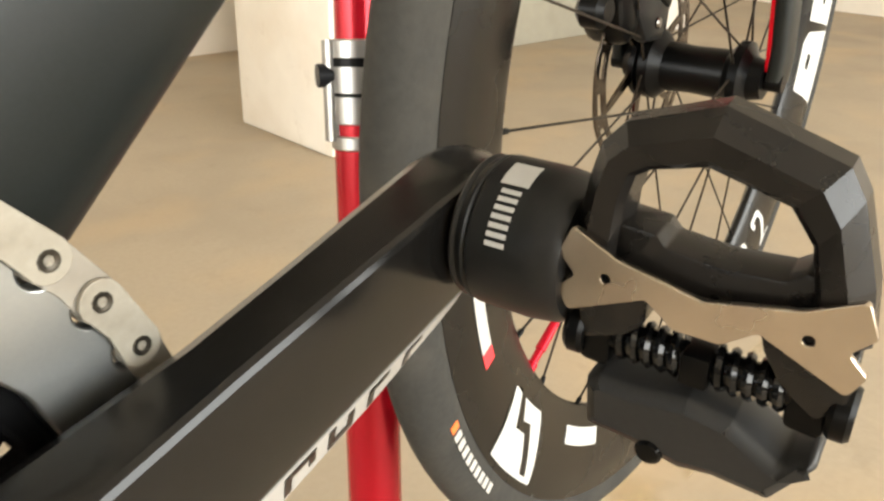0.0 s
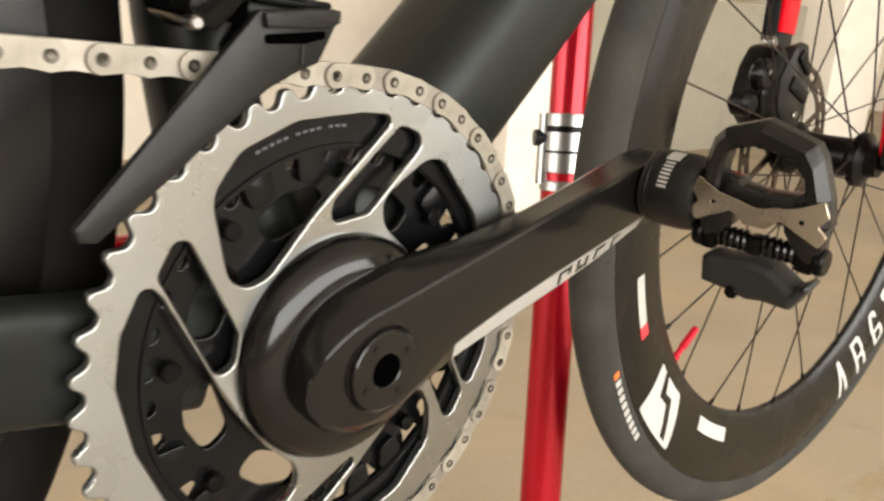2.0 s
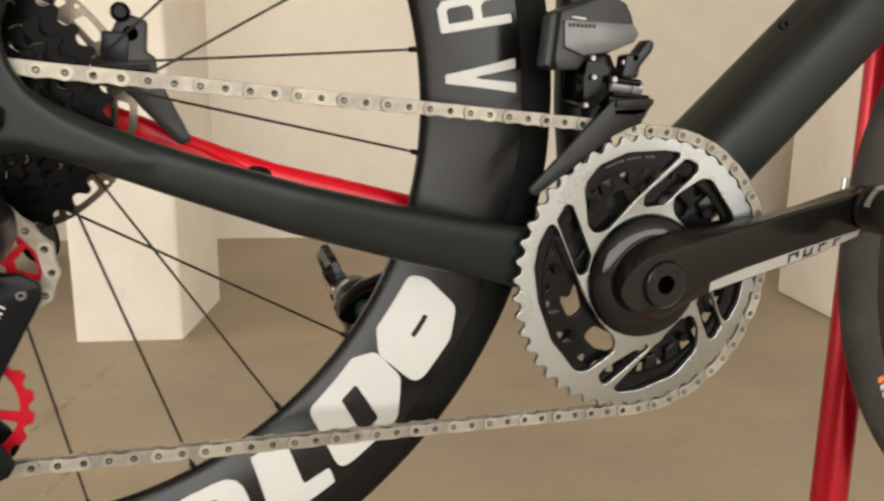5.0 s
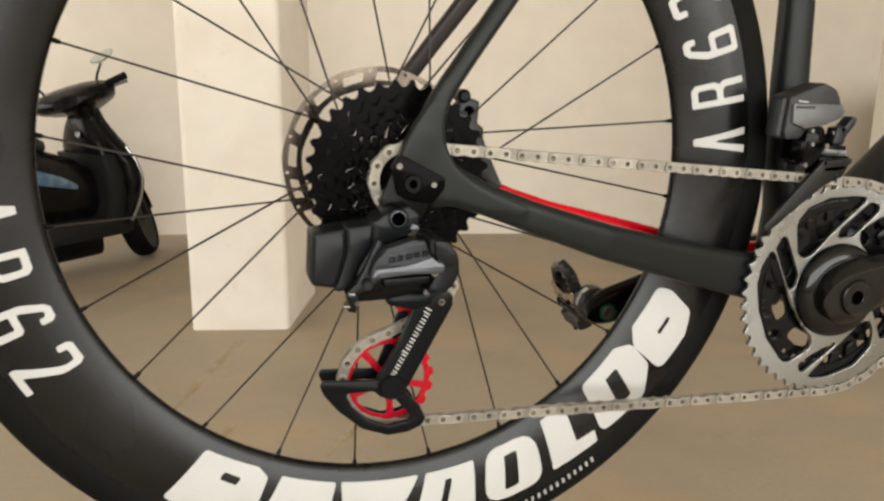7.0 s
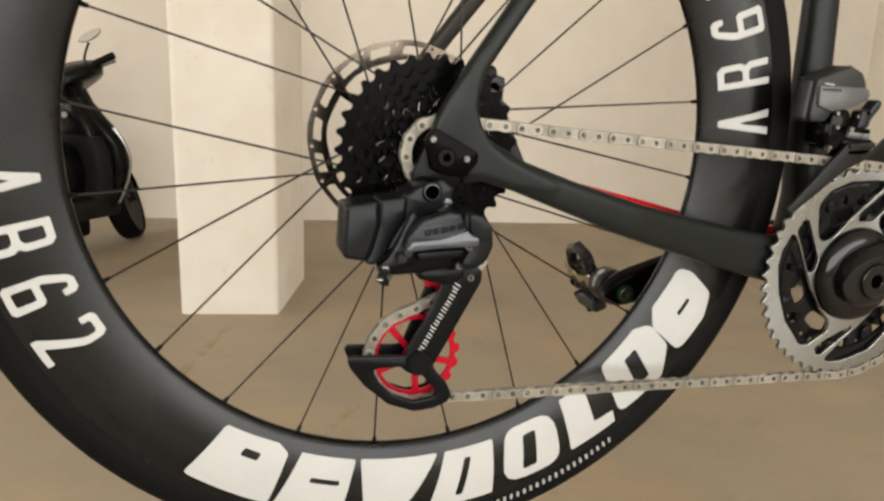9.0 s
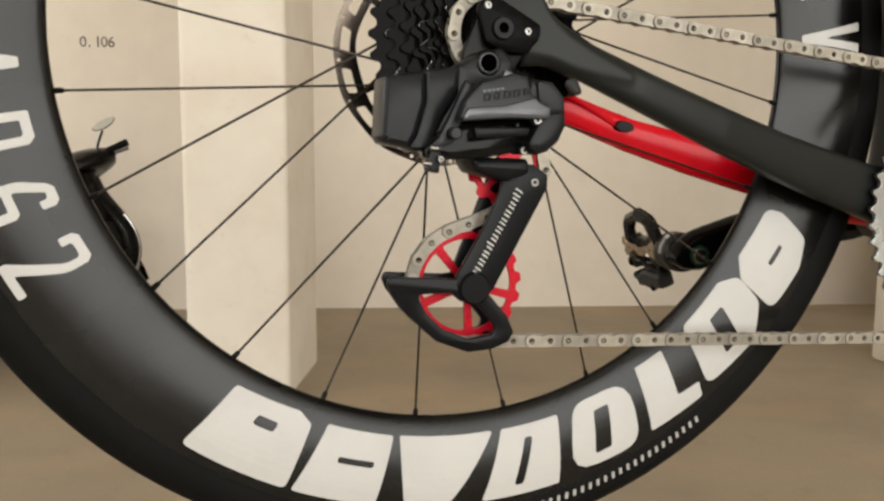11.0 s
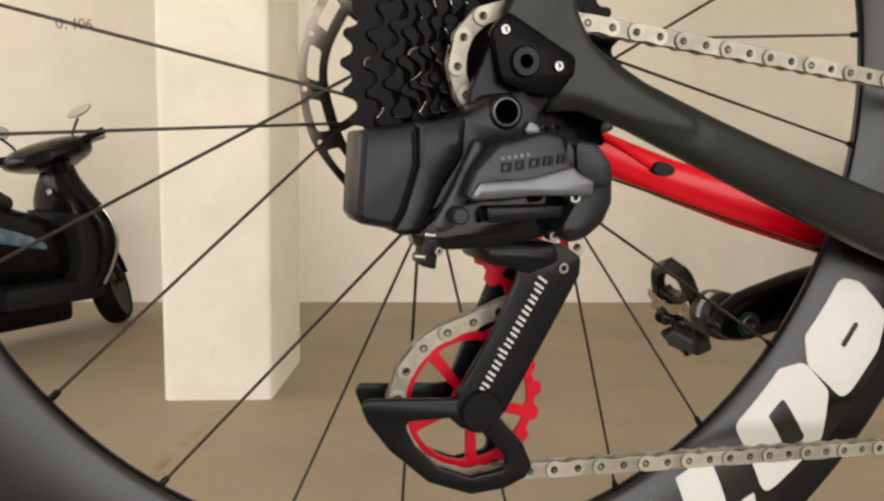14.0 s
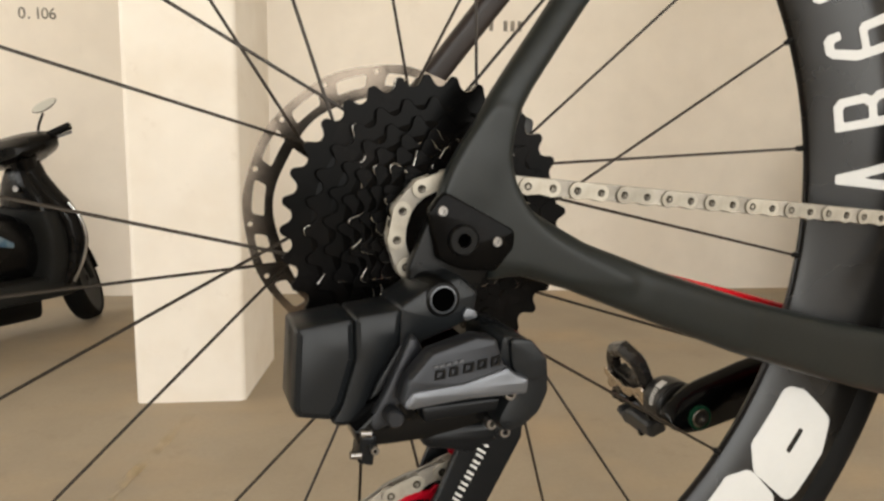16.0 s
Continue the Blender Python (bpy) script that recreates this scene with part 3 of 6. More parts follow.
# the wordmark along the rim's lower side, as eight plain leaning shapes: outline and slit in degrees and radius
WORD = (([(-118.6, 0.2620), (-108.8, 0.2605), (-106.6, 0.2660), (-107.0, 0.3095), (-120.5, 0.3090)], 0.004, [(-113.9, 0.2720), (-110.9, 0.2720), (-111.3, 0.2785), (-114.3, 0.2785)]),
        ([(-104.3, 0.2630), (-94.4, 0.2630), (-95.6, 0.3095), (-106.3, 0.3095)], 0.002, [(-101.6, 0.2810), (-96.6, 0.2810), (-96.8, 0.2850), (-101.8, 0.2850)]),
        ([(-93.5, 0.2625), (-78.9, 0.2625), (-86.0, 0.3095), (-91.8, 0.3095)], 0.002, None),
        ([(-77.6, 0.2630), (-68.2, 0.2640), (-70.6, 0.3110), (-81.5, 0.3100)], 0.002, [(-74.2, 0.2720), (-72.9, 0.2720), (-75.6, 0.3030), (-76.9, 0.3030)]),
        ([(-65.6, 0.2620), (-55.4, 0.2635), (-58.0, 0.3100), (-69.0, 0.3085)], 0.016, [(-62.6, 0.2720), (-60.0, 0.2720), (-62.0, 0.3010), (-64.6, 0.3010)]),
        ([(-53.4, 0.2615), (-48.0, 0.2625), (-49.9, 0.2965), (-46.2, 0.2990), (-46.9, 0.3105), (-55.8, 0.3080)], 0.002, None),
        ([(-43.0, 0.2610), (-33.2, 0.2598), (-30.4, 0.2690), (-31.4, 0.2930), (-36.0, 0.3105), (-45.6, 0.3070)], 0.008, [(-38.8, 0.2720), (-35.8, 0.2720), (-37.4, 0.2990), (-40.4, 0.2990)]),
        ([(-27.6, 0.2615), (-18.4, 0.2640), (-18.0, 0.2760), (-20.0, 0.3020), (-24.0, 0.3095), (-31.2, 0.3070), (-30.6, 0.2720)], 0.009, [(-26.0, 0.2830), (-22.6, 0.2840), (-22.7, 0.2875), (-26.1, 0.2865)]))


def wordmark(wheel, turn_by):
    """The row of white shapes on a wheel's near side, turned round the hub."""
    for outline, radius, slit in WORD:
        mid = sum(a for a, r in outline) / len(outline)
        place_on = lambda q: [(radians(a - mid) * 0.2855, 0.2855 - r) for a, r in q]
        rows = [rounded(place_on(outline), radius)] + ([rounded(place_on(slit), 0.002)] if slit else [])
        part("wordmark_block", rim_decal(disc_face(flat(rows, -0.00005, 0.00005)), mid + turn_by, 0.2855), M_WHITE, wheel, "plain white block of a wordmark", smooth=False)


wordmark(rear_wheel, 0.0)
# small tyre marking
for k in range(26):
    a = radians(-78.0 + 1.14 * k)
    bar = block(-0.0011, 0.0011, -0.0002, 0.0002, -0.0024, 0.0024)
    part("tyre_marking", moved(bar, Matrix.Rotation(-a - math.pi / 2, 4, "Y") @ Matrix.Translation((0, -0.0146, -0.3222)) @ pose(0, 0, 0, 4, 14, 0)), M_GREYDECAL, rear_wheel)

# front wheel, turned a little to the right
front_wheel = empty("front_wheel", pose(*FRONT, 0, 0, -STEER), bicycle)
part("rim", rim_mesh(), M_RIM, front_wheel, "deep satin carbon rim")
part("tyre", tyre_mesh(), M_DUSTY, front_wheel, "dusty grey-black rubber tyre")
spokes(front_wheel, (0.030, 0.018, 48), (-0.034, 0.018, 48), 24, 4.0)
part("hub", lathe([(0.006, -0.050), (0.013, -0.050), (0.015, -0.041), (0.024, -0.037), (0.0245, -0.031), (0.0175, -0.025), (0.0165, 0.000), (0.0175, 0.019), (0.0245, 0.026), (0.0245, 0.033), (0.016, 0.042), (0.012, 0.050), (0.006, 0.050)], 32), M_BLACK, front_wheel)
rotor(front_wheel, 0.038)
valve(front_wheel, -137.4)
letter_group(-58.6, 7.9, front_wheel)
wordmark(front_wheel, 111.8)
# badge beside the valve: a white lozenge cut by a dark slash
part("rim_badge", rim_decal(disc_face(flat([rounded([(-0.0356, 0.0150), (0.0185, 0.0194), (0.0380, -0.0230), (-0.0265, -0.0250)], 0.002)], -0.00005, 0.00005)), -136.0, 0.287), M_WHITE, front_wheel, "white lozenge badge")
part("badge_slash", rim_decal(disc_face(flat([[(-0.0256, 0.0192), (-0.0190, 0.0195), (-0.0080, 0.0050), (0.0040, 0.0075), (0.0261, -0.0200), (0.0180, -0.0200), (0.0000, 0.0000), (-0.0150, -0.0020)]], -0.00005, 0.00005)), -136.0, 0.287, 0.0009), M_RIM, front_wheel)
part("rim_sticker", rim_decal(disc_face(flat([rounded([(-0.0290, -0.0062), (0.0290, -0.0062), (0.0290, 0.0062), (-0.0290, 0.0062)], 0.001)], -0.00005, 0.00005)), -115.2, 0.271), M_WHITE, front_wheel, "small white paper sticker")
part("rim_sticker", rim_decal(disc_face(flat([[(-0.026, -0.0048), (0.016, -0.0048), (0.016, 0.0048), (-0.026, 0.0048)]], -0.00005, 0.00005)), -157.3, 0.288), M_GREYDECAL, front_wheel, "long pale grey sticker")
part("rim_sticker", rim_decal(disc_face(flat([[(0.0165, -0.0048), (0.0265, -0.0048), (0.0265, 0.0048), (0.0165, 0.0048)]], -0.00005, 0.00005)), -157.3, 0.288), M_REDDECAL, front_wheel, "red end of a sticker")
for k in range(10):
    a = radians(-150.5 + 1.4 * k)
    bar = block(-0.0026, 0.0026, -0.0002, 0.0002, -0.0030, 0.0030)
    part("tyre_marking", moved(bar, Matrix.Rotation(-a - math.pi / 2, 4, "Y") @ Matrix.Translation((0, -0.0147, -0.3250)) @ pose(0, 0, 0, -4, 0, 0)), M_ORANGE if k == 0 else M_GREYDECAL, front_wheel)


# ---- frame ----
def ring_at(x, y, z, half_w, half_h, slope, n=28, power=2.6):
    """A section of a tube that runs along x-z at slope degrees: half_w across, half_h in the frame's plane."""
    s = radians(slope)
    return oval((x, y, z), (0, half_w, 0), (-math.sin(s) * half_h, 0, math.cos(s) * half_h), n, power)


def chainstay(side):
    rings = []
    for x, z, y, hw, hh, sl in ((0.018, 0.002, 0.070, 0.0050, 0.0205, -6), (0.036, -0.0020, 0.069, 0.0060, 0.0140, -14), (0.060, -0.0095, 0.068, 0.0072, 0.0115, -17), (0.100, -0.0205, 0.066, 0.0085, 0.0120, -14), (0.130, -0.0280, 0.063, 0.0090, 0.0130, -13),
                                (0.165, -0.0365, 0.0595, 0.0090, 0.0142, -12), (0.220, -0.0475, 0.049, 0.0092, 0.0160, -10), (0.270, -0.0562, 0.0405, 0.0092, 0.0182, -8.5), (0.310, -0.0625, 0.0335, 0.0090, 0.0200, -8), (0.360, -0.068, 0.0275, 0.0100, 0.024, -5)):
        rings.append(ring_at(x, side * y, z, hw, hh, sl, power=3.4))
    return loft(rings)


def seatstay(side):
    rings = []
    for x, z, y, hw, hh, sl in ((0.0075, 0.016, 0.0710, 0.0052, 0.0150, 74), (0.0095, 0.034, 0.0710, 0.0055, 0.0115, 70), (0.0125, 0.0480, 0.0700, 0.0058, 0.0092, 64), (0.0165, 0.0590, 0.0690, 0.0060, 0.0080, 61),
                                (0.0215, 0.0690, 0.0680, 0.0063, 0.0074, 59), (0.0326, 0.0875, 0.0650, 0.0066, 0.0072, 58.5), (0.0438, 0.1060, 0.0620, 0.0068, 0.0073, 58.5), (0.0820, 0.1680, 0.0520, 0.0072, 0.0078, 58.5), (0.1580, 0.2920, 0.0330, 0.0075, 0.0085, 58.5), (0.2620, 0.4620, 0.0120, 0.0080, 0.0100, 58.5)):
        rings.append(ring_at(x, side * y, z, hw, hh, sl, power=3.0))
    return loft(rings)


bike_frame = empty("frame", parent=bicycle)
# the drive side's stays flow into one another round the dropout
GUSSET = [(0.0225, 0.0580), (0.0208, 0.0470), (0.0210, 0.0358), (0.0250, 0.0250), (0.0325, 0.0145), (0.0460, 0.0045), (0.0640, -0.0032), (0.0900, -0.0120), (0.0900, -0.0195), (0.0532, -0.0172), (0.0331, -0.0125), (0.0100, -0.0115), (-0.0075, 0.0040), (-0.0098, 0.0185), (-0.0065, 0.0290), (-0.0015, 0.0405), (0.0052, 0.0525), (0.0095, 0.0590)]
rear_triangle = part("rear_triangle", join(chainstay(-1), seatstay(-1), flat([rounded(GUSSET, 0.004)], -0.0758, -0.0655, 0.002)), M_FRAME, bike_frame, "matt grey carbon chainstay and seatstay in one piece")
blend = rear_triangle.modifiers.new("blend", "REMESH")
blend.mode, blend.voxel_size, blend.use_smooth_shade = "VOXEL", 0.0012, True
soften = rear_triangle.modifiers.new("soften", "SMOOTH")
soften.factor, soften.iterations = 0.5, 22
LEFT_STAY = ((0.018, 0.002, 0.070, 0.0050, 0.0200, -6), (0.036, -0.001, 0.069, 0.0060, 0.0155, -14), (0.060, -0.0080, 0.068, 0.0072, 0.0130, -16), (0.105, -0.0205, 0.066, 0.0085, 0.0118, -15), (0.130, -0.0275, 0.063, 0.0090, 0.0120, -14),
             (0.165, -0.0365, 0.0595, 0.0090, 0.0128, -12), (0.215, -0.0462, 0.050, 0.0092, 0.0155, -10), (0.260, -0.0540, 0.0425, 0.0092, 0.0165, -9), (0.300, -0.0610, 0.0350, 0.0092, 0.0165, -8), (0.360, -0.066, 0.0285, 0.0100, 0.0215, -5), (0.398, -0.0655, 0.0275, 0.0100, 0.0225, -2))
part("chainstay", loft([ring_at(x, y, z, hw, hh, sl, power=3.0) for x, z, y, hw, hh, sl in LEFT_STAY]), M_FRAMERED, bike_frame, "glossy red chainstay")
part("seatstay", seatstay(1), M_STAY, bike_frame)
part("down_tube", loft([ring_at(0.4718 + 0.663 * d, 0, 0.0082 + 0.749 * d, 0.0325, 0.0295, 48.8, n=40, power=3.5) for d in (-0.09, -0.05, 0.0, 0.10, 0.22, 0.36, 0.50)]), M_FRAME, bike_frame, "wide matt black down tube")
part("seat_tube", loft([oval((x, 0, z), (hx, 0, 0), (0, hy, 0), 28, 2.6) for x, z, hx, hy in ((0.392, -0.050, 0.028, 0.034), (0.378, -0.010, 0.020, 0.022), (0.3640, 0.035, 0.0175, 0.016), (0.3535, 0.100, 0.0160, 0.013), (0.3450, 0.170, 0.0150, 0.012), (0.320, 0.300, 0.0145, 0.012), (0.290, 0.480, 0.0150, 0.012))]), M_FRAME, bike_frame)
part("bottom_bracket_shell", moved(lathe([(0.001, -0.043), (0.026, -0.043), (0.028, -0.041), (0.028, 0.041), (0.026, 0.043), (0.001, 0.043)], 40), Matrix.Translation((BB[0], 0, BB[1]))), M_FRAME, bike_frame)
part("top_tube", loft([ring_at(x, 0, z, 0.015, 0.019, 3) for x, z in ((0.295, 0.445), (0.45, 0.450), (0.62, 0.455), (0.790, 0.460))]), M_FRAME, bike_frame)
part("head_tube", loft([oval((x, 0, z), (0.030, 0, 0), (0, 0.022, 0), 28, 2.3) for x, z in ((0.790, 0.500), (0.812, 0.420), (0.834, 0.345))]), M_FRAME, bike_frame)
part("seat_post", loft([oval((x, 0, z), (0.016, 0, 0), (0, 0.010, 0), 24, 2.4) for x, z in ((0.297, 0.470), (0.270, 0.620))]), M_FRAME, bike_frame)
for x, z in ((0.497, 0.1086), (0.540, 0.158)):
    part("bottle_bolt", moved(socket_bolt(0, 0, 0.0042, 0, 0.003), pose(x, -0.0318, z, 0, 0, 0)), M_BLACK, bike_frame)


def fork_leg(side):
    rings = []
    for x, z, y, hw, hh in ((0.004, 0.000, 0.056, 0.006, 0.014), (0.000, 0.020, 0.057, 0.006, 0.016), (-0.022, 0.100, 0.054, 0.0065, 0.018), (-0.052, 0.220, 0.045, 0.007, 0.021), (-0.086, 0.330, 0.034, 0.010, 0.024), (-0.110, 0.385, 0.016, 0.016, 0.026)):
        rings.append(oval((x, side * y, z), (hh, 0, 0), (0, hw, 0), 24, 2.8))
    return loft(rings)


def fork_inside(side):
    """The red inner face of a fork leg, a thin skin on it."""
    rings = []
    low = ((0.003, 0.006, 0.052, 0.0035, 0.0115), (-0.001, 0.020, 0.052, 0.0035, 0.013)) if side < 0 else ()
    for x, z, y, hw, hh in (*low, (-0.022, 0.100, 0.0485, 0.0035, 0.015), (-0.052, 0.220, 0.039, 0.0035, 0.018)):
        rings.append(oval((x, side * y, z), (hh, 0, 0), (0, hw, 0), 20, 2.8))
    return loft(rings)


fork = empty("fork", pose(*FRONT, 0, 0, -STEER), bicycle)
for s in (-1, 1):
    part("fork_leg", fork_leg(s), M_FRAME, fork, "dark grey carbon fork leg")
    part("fork_lining", fork_inside(s), M_FRAMERED, fork, "glossy red inner face")
part("fork_crown", loft([oval((-0.100, 0, 0.372), (0.030, 0, 0), (0, 0.030, 0), 24, 2.5), oval((-0.130, 0, 0.440), (0.026, 0, 0), (0, 0.021, 0), 24, 2.5)]), M_FRAME, fork)
part("axle", moved(lathe([(0.001, -0.062), (0.007, -0.062), (0.007, 0.062), (0.001, 0.062)], 20), Matrix()), M_BLACK, fork)


# ---- dropouts, hanger and rear brake ----
def shape(points, radius, y0, y1, bevel=0.0012):
    return flat([rounded(points, radius)], y0, y1, bevel)


part("dropout_plate", shape([(-0.0155, 0.0100), (-0.0100, 0.0195), (0.0235, 0.0055), (0.0235, -0.0020), (0.0165, -0.0125), (0.0020, -0.0125), (-0.0090, -0.0090)], 0.004, -0.0805, -0.0735, 0.001), M_DARKSTEEL, bike_frame, "gloss black dropout plate")
part("axle_bore", disc(0, 0, 0.0031, -0.0806, -0.0785, 20), M_HOLESHADE, bike_frame)
part("axle_end", moved(lathe([(0.0001, -0.0790), (0.0030, -0.0790), (0.0030, -0.0830), (0.0058, -0.0830), (0.0066, -0.0822), (0.0066, -0.0790), (0.0085, -0.0790), (0.0085, -0.0700), (0.0001, -0.0700)], 32), Matrix()), M_BLACK, bike_frame)
for x, z in ((-0.0104, 0.0113), (0.0152, 0.0004)):
    part("dropout_screw", socket_bolt(x, z, 0.0022, -0.0820, 0.002), M_STEELBOLT, bike_frame, "bright steel screw")
part("left_dropout", shape([(-0.016, 0.012), (-0.010, 0.022), (0.030, 0.012), (0.030, -0.020), (0.010, -0.016), (-0.010, -0.010)], 0.006, 0.066, 0.074, 0.001), M_FRAME, bike_frame)
part("derailleur_hanger", shape([(-0.012, 0.010), (0.010, 0.010), (0.018, -0.010), (0.010, -0.026), (-0.004, -0.034), (-0.018, -0.030), (-0.019, -0.014)], 0.006, -0.0735, -0.0660, 0.001), M_BLACK, bike_frame)

rear_brake = empty("rear_brake", parent=bicycle)
part("caliper_body", flat([rounded([(0.0480, 0.0296), (0.0561, 0.0366), (0.0640, 0.0560), (0.0715, 0.0615), (0.0820, 0.0590), (0.0823, 0.0404), (0.0880, 0.0373), (0.0890, 0.0285), (0.0960, 0.0152), (0.1122, -0.0120), (0.1046, -0.0152), (0.0890, -0.0020), (0.0760, 0.0100), (0.0679, 0.0165), (0.0500, 0.0220)], 0.003)], 0.038, 0.058, 0.003), M_CATCH, rear_brake, "black hydraulic brake caliper")
part("piston_bore", disc(0.0726, 0.0500, 0.0045, 0.0365, 0.0400, 20, 0.0008), M_HOLESHADE, rear_brake)
part("caliper_rib", shape([(0.0580, 0.0290), (0.0840, 0.0330), (0.0860, 0.0290), (0.0580, 0.0245)], 0.001, 0.0362, 0.0390, 0.0006), M_BLACK, rear_brake)
part("caliper_bolt", disc(0.0665, 0.0618, 0.0058, 0.034, 0.052, 18, 0.0025), M_BLACK, rear_brake)
part("brake_pad", block(0.056, 0.072, 0.036, 0.046, 0.032, 0.050, 0.002), M_DARKGREY, rear_brake)
# black hose; the red it reflects is painted on as its colour
part("brake_hose", tube(smoothed([(0.106, 0.053, -0.0130), (0.120, 0.0540, -0.0175), (0.135, 0.0530, -0.0240), (0.148, 0.0530, -0.0300), (0.156, 0.057, -0.0315)]), 0.0023, 8), M_FRAMERED, rear_brake, "brake hose with a red reflection in its colour")

front_brake = empty("front_brake", pose(*FRONT, 0, 0, -STEER), bicycle)
part("caliper_body", flat([rounded([(-0.083, 0.068), (-0.088, 0.044), (-0.080, 0.026), (-0.062, 0.012), (-0.044, 0.028), (-0.042, 0.060), (-0.052, 0.084), (-0.070, 0.088)], 0.010)], 0.024, 0.056, 0.007), M_BLACK, front_brake, "black hydraulic brake caliper")
part("inner_housing", flat([rounded([(-0.066, 0.060), (-0.060, 0.034), (-0.040, 0.016), (-0.014, 0.018), (-0.006, 0.044), (-0.014, 0.070), (-0.028, 0.094), (-0.050, 0.088)], 0.007)], 0.021, 0.034, 0.005), M_POD, front_brake)
part("housing_rib", flat([rounded([(-0.052, 0.052), (-0.016, 0.040), (-0.014, 0.050), (-0.046, 0.064)], 0.003)], 0.0185, 0.023, 0.0015), M_BLACK, front_brake)
part("housing_rib", flat([rounded([(-0.046, 0.078), (-0.022, 0.064), (-0.020, 0.072), (-0.038, 0.088)], 0.003)], 0.0185, 0.023, 0.0015), M_BLACK, front_brake)
part("caliper_lobe", disc(-0.096, 0.036, 0.0115, 0.026, 0.046, 24, 0.004), M_BLACK, front_brake)
part("caliper_piston", disc(-0.088, 0.061, 0.0135, 0.0215, 0.034, 28, 0.003), M_GLOSS, front_brake)
part("piston_screw", socket_bolt(-0.086, 0.063, 0.0032, 0.0205, 0.003), M_STEELBOLT, front_brake)
part("caliper_bolt", disc(-0.080, 0.088, 0.0060, 0.026, 0.036, 16, 0.002), M_STEELBOLT, front_brake)
part("housing_bolt", disc(-0.030, 0.030, 0.0040, 0.0185, 0.023, 14, 0.001), M_STEELBOLT, front_brake)
part("brake_hose", tube(smoothed([(-0.064, 0.046, 0.090), (-0.060, 0.050, 0.140), (-0.062, 0.046, 0.230), (-0.092, 0.036, 0.330)]), 0.0025, 8), M_BLACK, front_brake)


part("hose_grommet", moved(lathe([(0.0001, -0.003), (0.0042, -0.003), (0.0055, 0.0), (0.0055, 0.004), (0.0001, 0.004)], 20), pose(0.156, 0.0525, -0.0310) @ Matrix.Diagonal((1.8, 1, 0.9, 1))), M_BLACK, rear_brake, "black rubber grommet where the hose enters")


# ---- cassette ----
cassette = empty("cassette", parent=bicycle)
COGS = (33, 28, 24, 21, 19, 17, 15, 14, 13, 12)
COG_Y, COG_STEP = -0.0375, 0.00262
for i, n in enumerate(COGS):
    r = 0.0127 / 2 / math.sin(math.pi / n)
    y = COG_Y - COG_STEP * i
    spin = Matrix.Rotation(radians(7.3 * i), 4, "Y")
    holes = [arc(0, 0, max(0.0095, r - 0.0165), 0, 345, 23)]
    cog = part("cog", moved(flat([ring_teeth(n, r - 0.0001, 0.0056 if i else 0.0050)] + holes, y - 0.0010, y + 0.0010, 0.0003), spin), M_DARKSTEEL, cassette, smooth=False)
    # painted glints: bright metal on short random stretches of the worn tooth edges
    cog.data.materials.append(M_WORNGLINT)
    pick = random.Random(40 + i)
    worn = [(pick.random() < 0.30 + 0.05 * i, pick.uniform(0.10, 0.55), pick.uniform(0.09, 0.22)) for k in range(n)]
    for f in cog.data.polygons:
        turn = math.degrees(math.atan2(f.center.z, f.center.x)) % 360 * n / 360
        on, at, half = worn[int(turn) % n]
        f.material_index = 1 if on and abs(turn % 1 - at) < half and 0.25 < abs(f.normal.y) < 0.95 else 0
part("cassette_body", lathe([(0.012, -0.030), (0.052, -0.0345), (0.056, -0.0385), (0.050, -0.0405), (0.044, -0.043), (0.038, -0.0465), (0.034, -0.049), (0.030, -0.0525), (0.026, -0.0555), (0.021, -0.0600), (0.016, -0.066), (0.012, -0.068)], 48), M_DARKSTEEL, cassette)
part("lockring", lathe([(0.008, -0.0668), (0.0145, -0.0668), (0.0155, -0.0658), (0.0155, -0.0620), (0.008, -0.0620)], 32), M_BLACK, cassette)


# ---- chainset ----
crank_set = empty("chainset", pose(BB[0], 0, BB[1]), bicycle)
RING_Y = -0.0475


# openings of the outer ring: slots between paired struts, and the wide windows between the pairs
SLOT_A = [(-0.0710, 0.0340), (-0.0662, 0.0444), (-0.0613, 0.0445), (-0.0422, 0.0116), (-0.0432, 0.0008), (-0.0475, -0.0016), (-0.0505, -0.0006)]
SLOT_B = [(-0.0095, 0.0487), (-0.0083, 0.0546), (0.0185, 0.0805), (0.0282, 0.0775), (0.0296, 0.0727), (0.0073, 0.0488), (-0.0069, 0.0462)]
SLOT_C = [(-0.0235, -0.0710), (-0.0200, -0.0665), (0.0110, -0.0480), (0.0130, -0.0515), (-0.0154, -0.0770), (-0.0202, -0.0770)]
WINDOW_A = [(-0.0547, 0.0575), (-0.0457, 0.0710), (-0.0260, 0.0807), (0.0005, 0.0842), (0.0120, 0.0840), (0.0138, 0.0810), (-0.0166, 0.0495), (-0.0326, 0.0294), (-0.0410, 0.0265), (-0.0475, 0.0305)]
WINDOW_B = [(-0.0760, 0.0305), (-0.0725, 0.0310), (-0.0690, 0.0275), (-0.0495, -0.0045), (-0.0400, -0.0190), (-0.0280, -0.0335), (-0.0150, -0.0440), (-0.0134, -0.0540), (-0.0330, -0.0680), (-0.0415, -0.0680), (-0.0630, -0.0460), (-0.0760, -0.0210), (-0.0825, 0.0015), (-0.0815, 0.0175)]
WINDOW_C = [(-0.0103, -0.0805), (0.0360, -0.0295), (0.0450, -0.0270), (0.0515, -0.0370), (0.0535, -0.0520), (0.0380, -0.0710), (0.0104, -0.0820), (-0.0058, -0.0835)]


def half_turn(points):
    return [(-x, -z) for x, z in points]


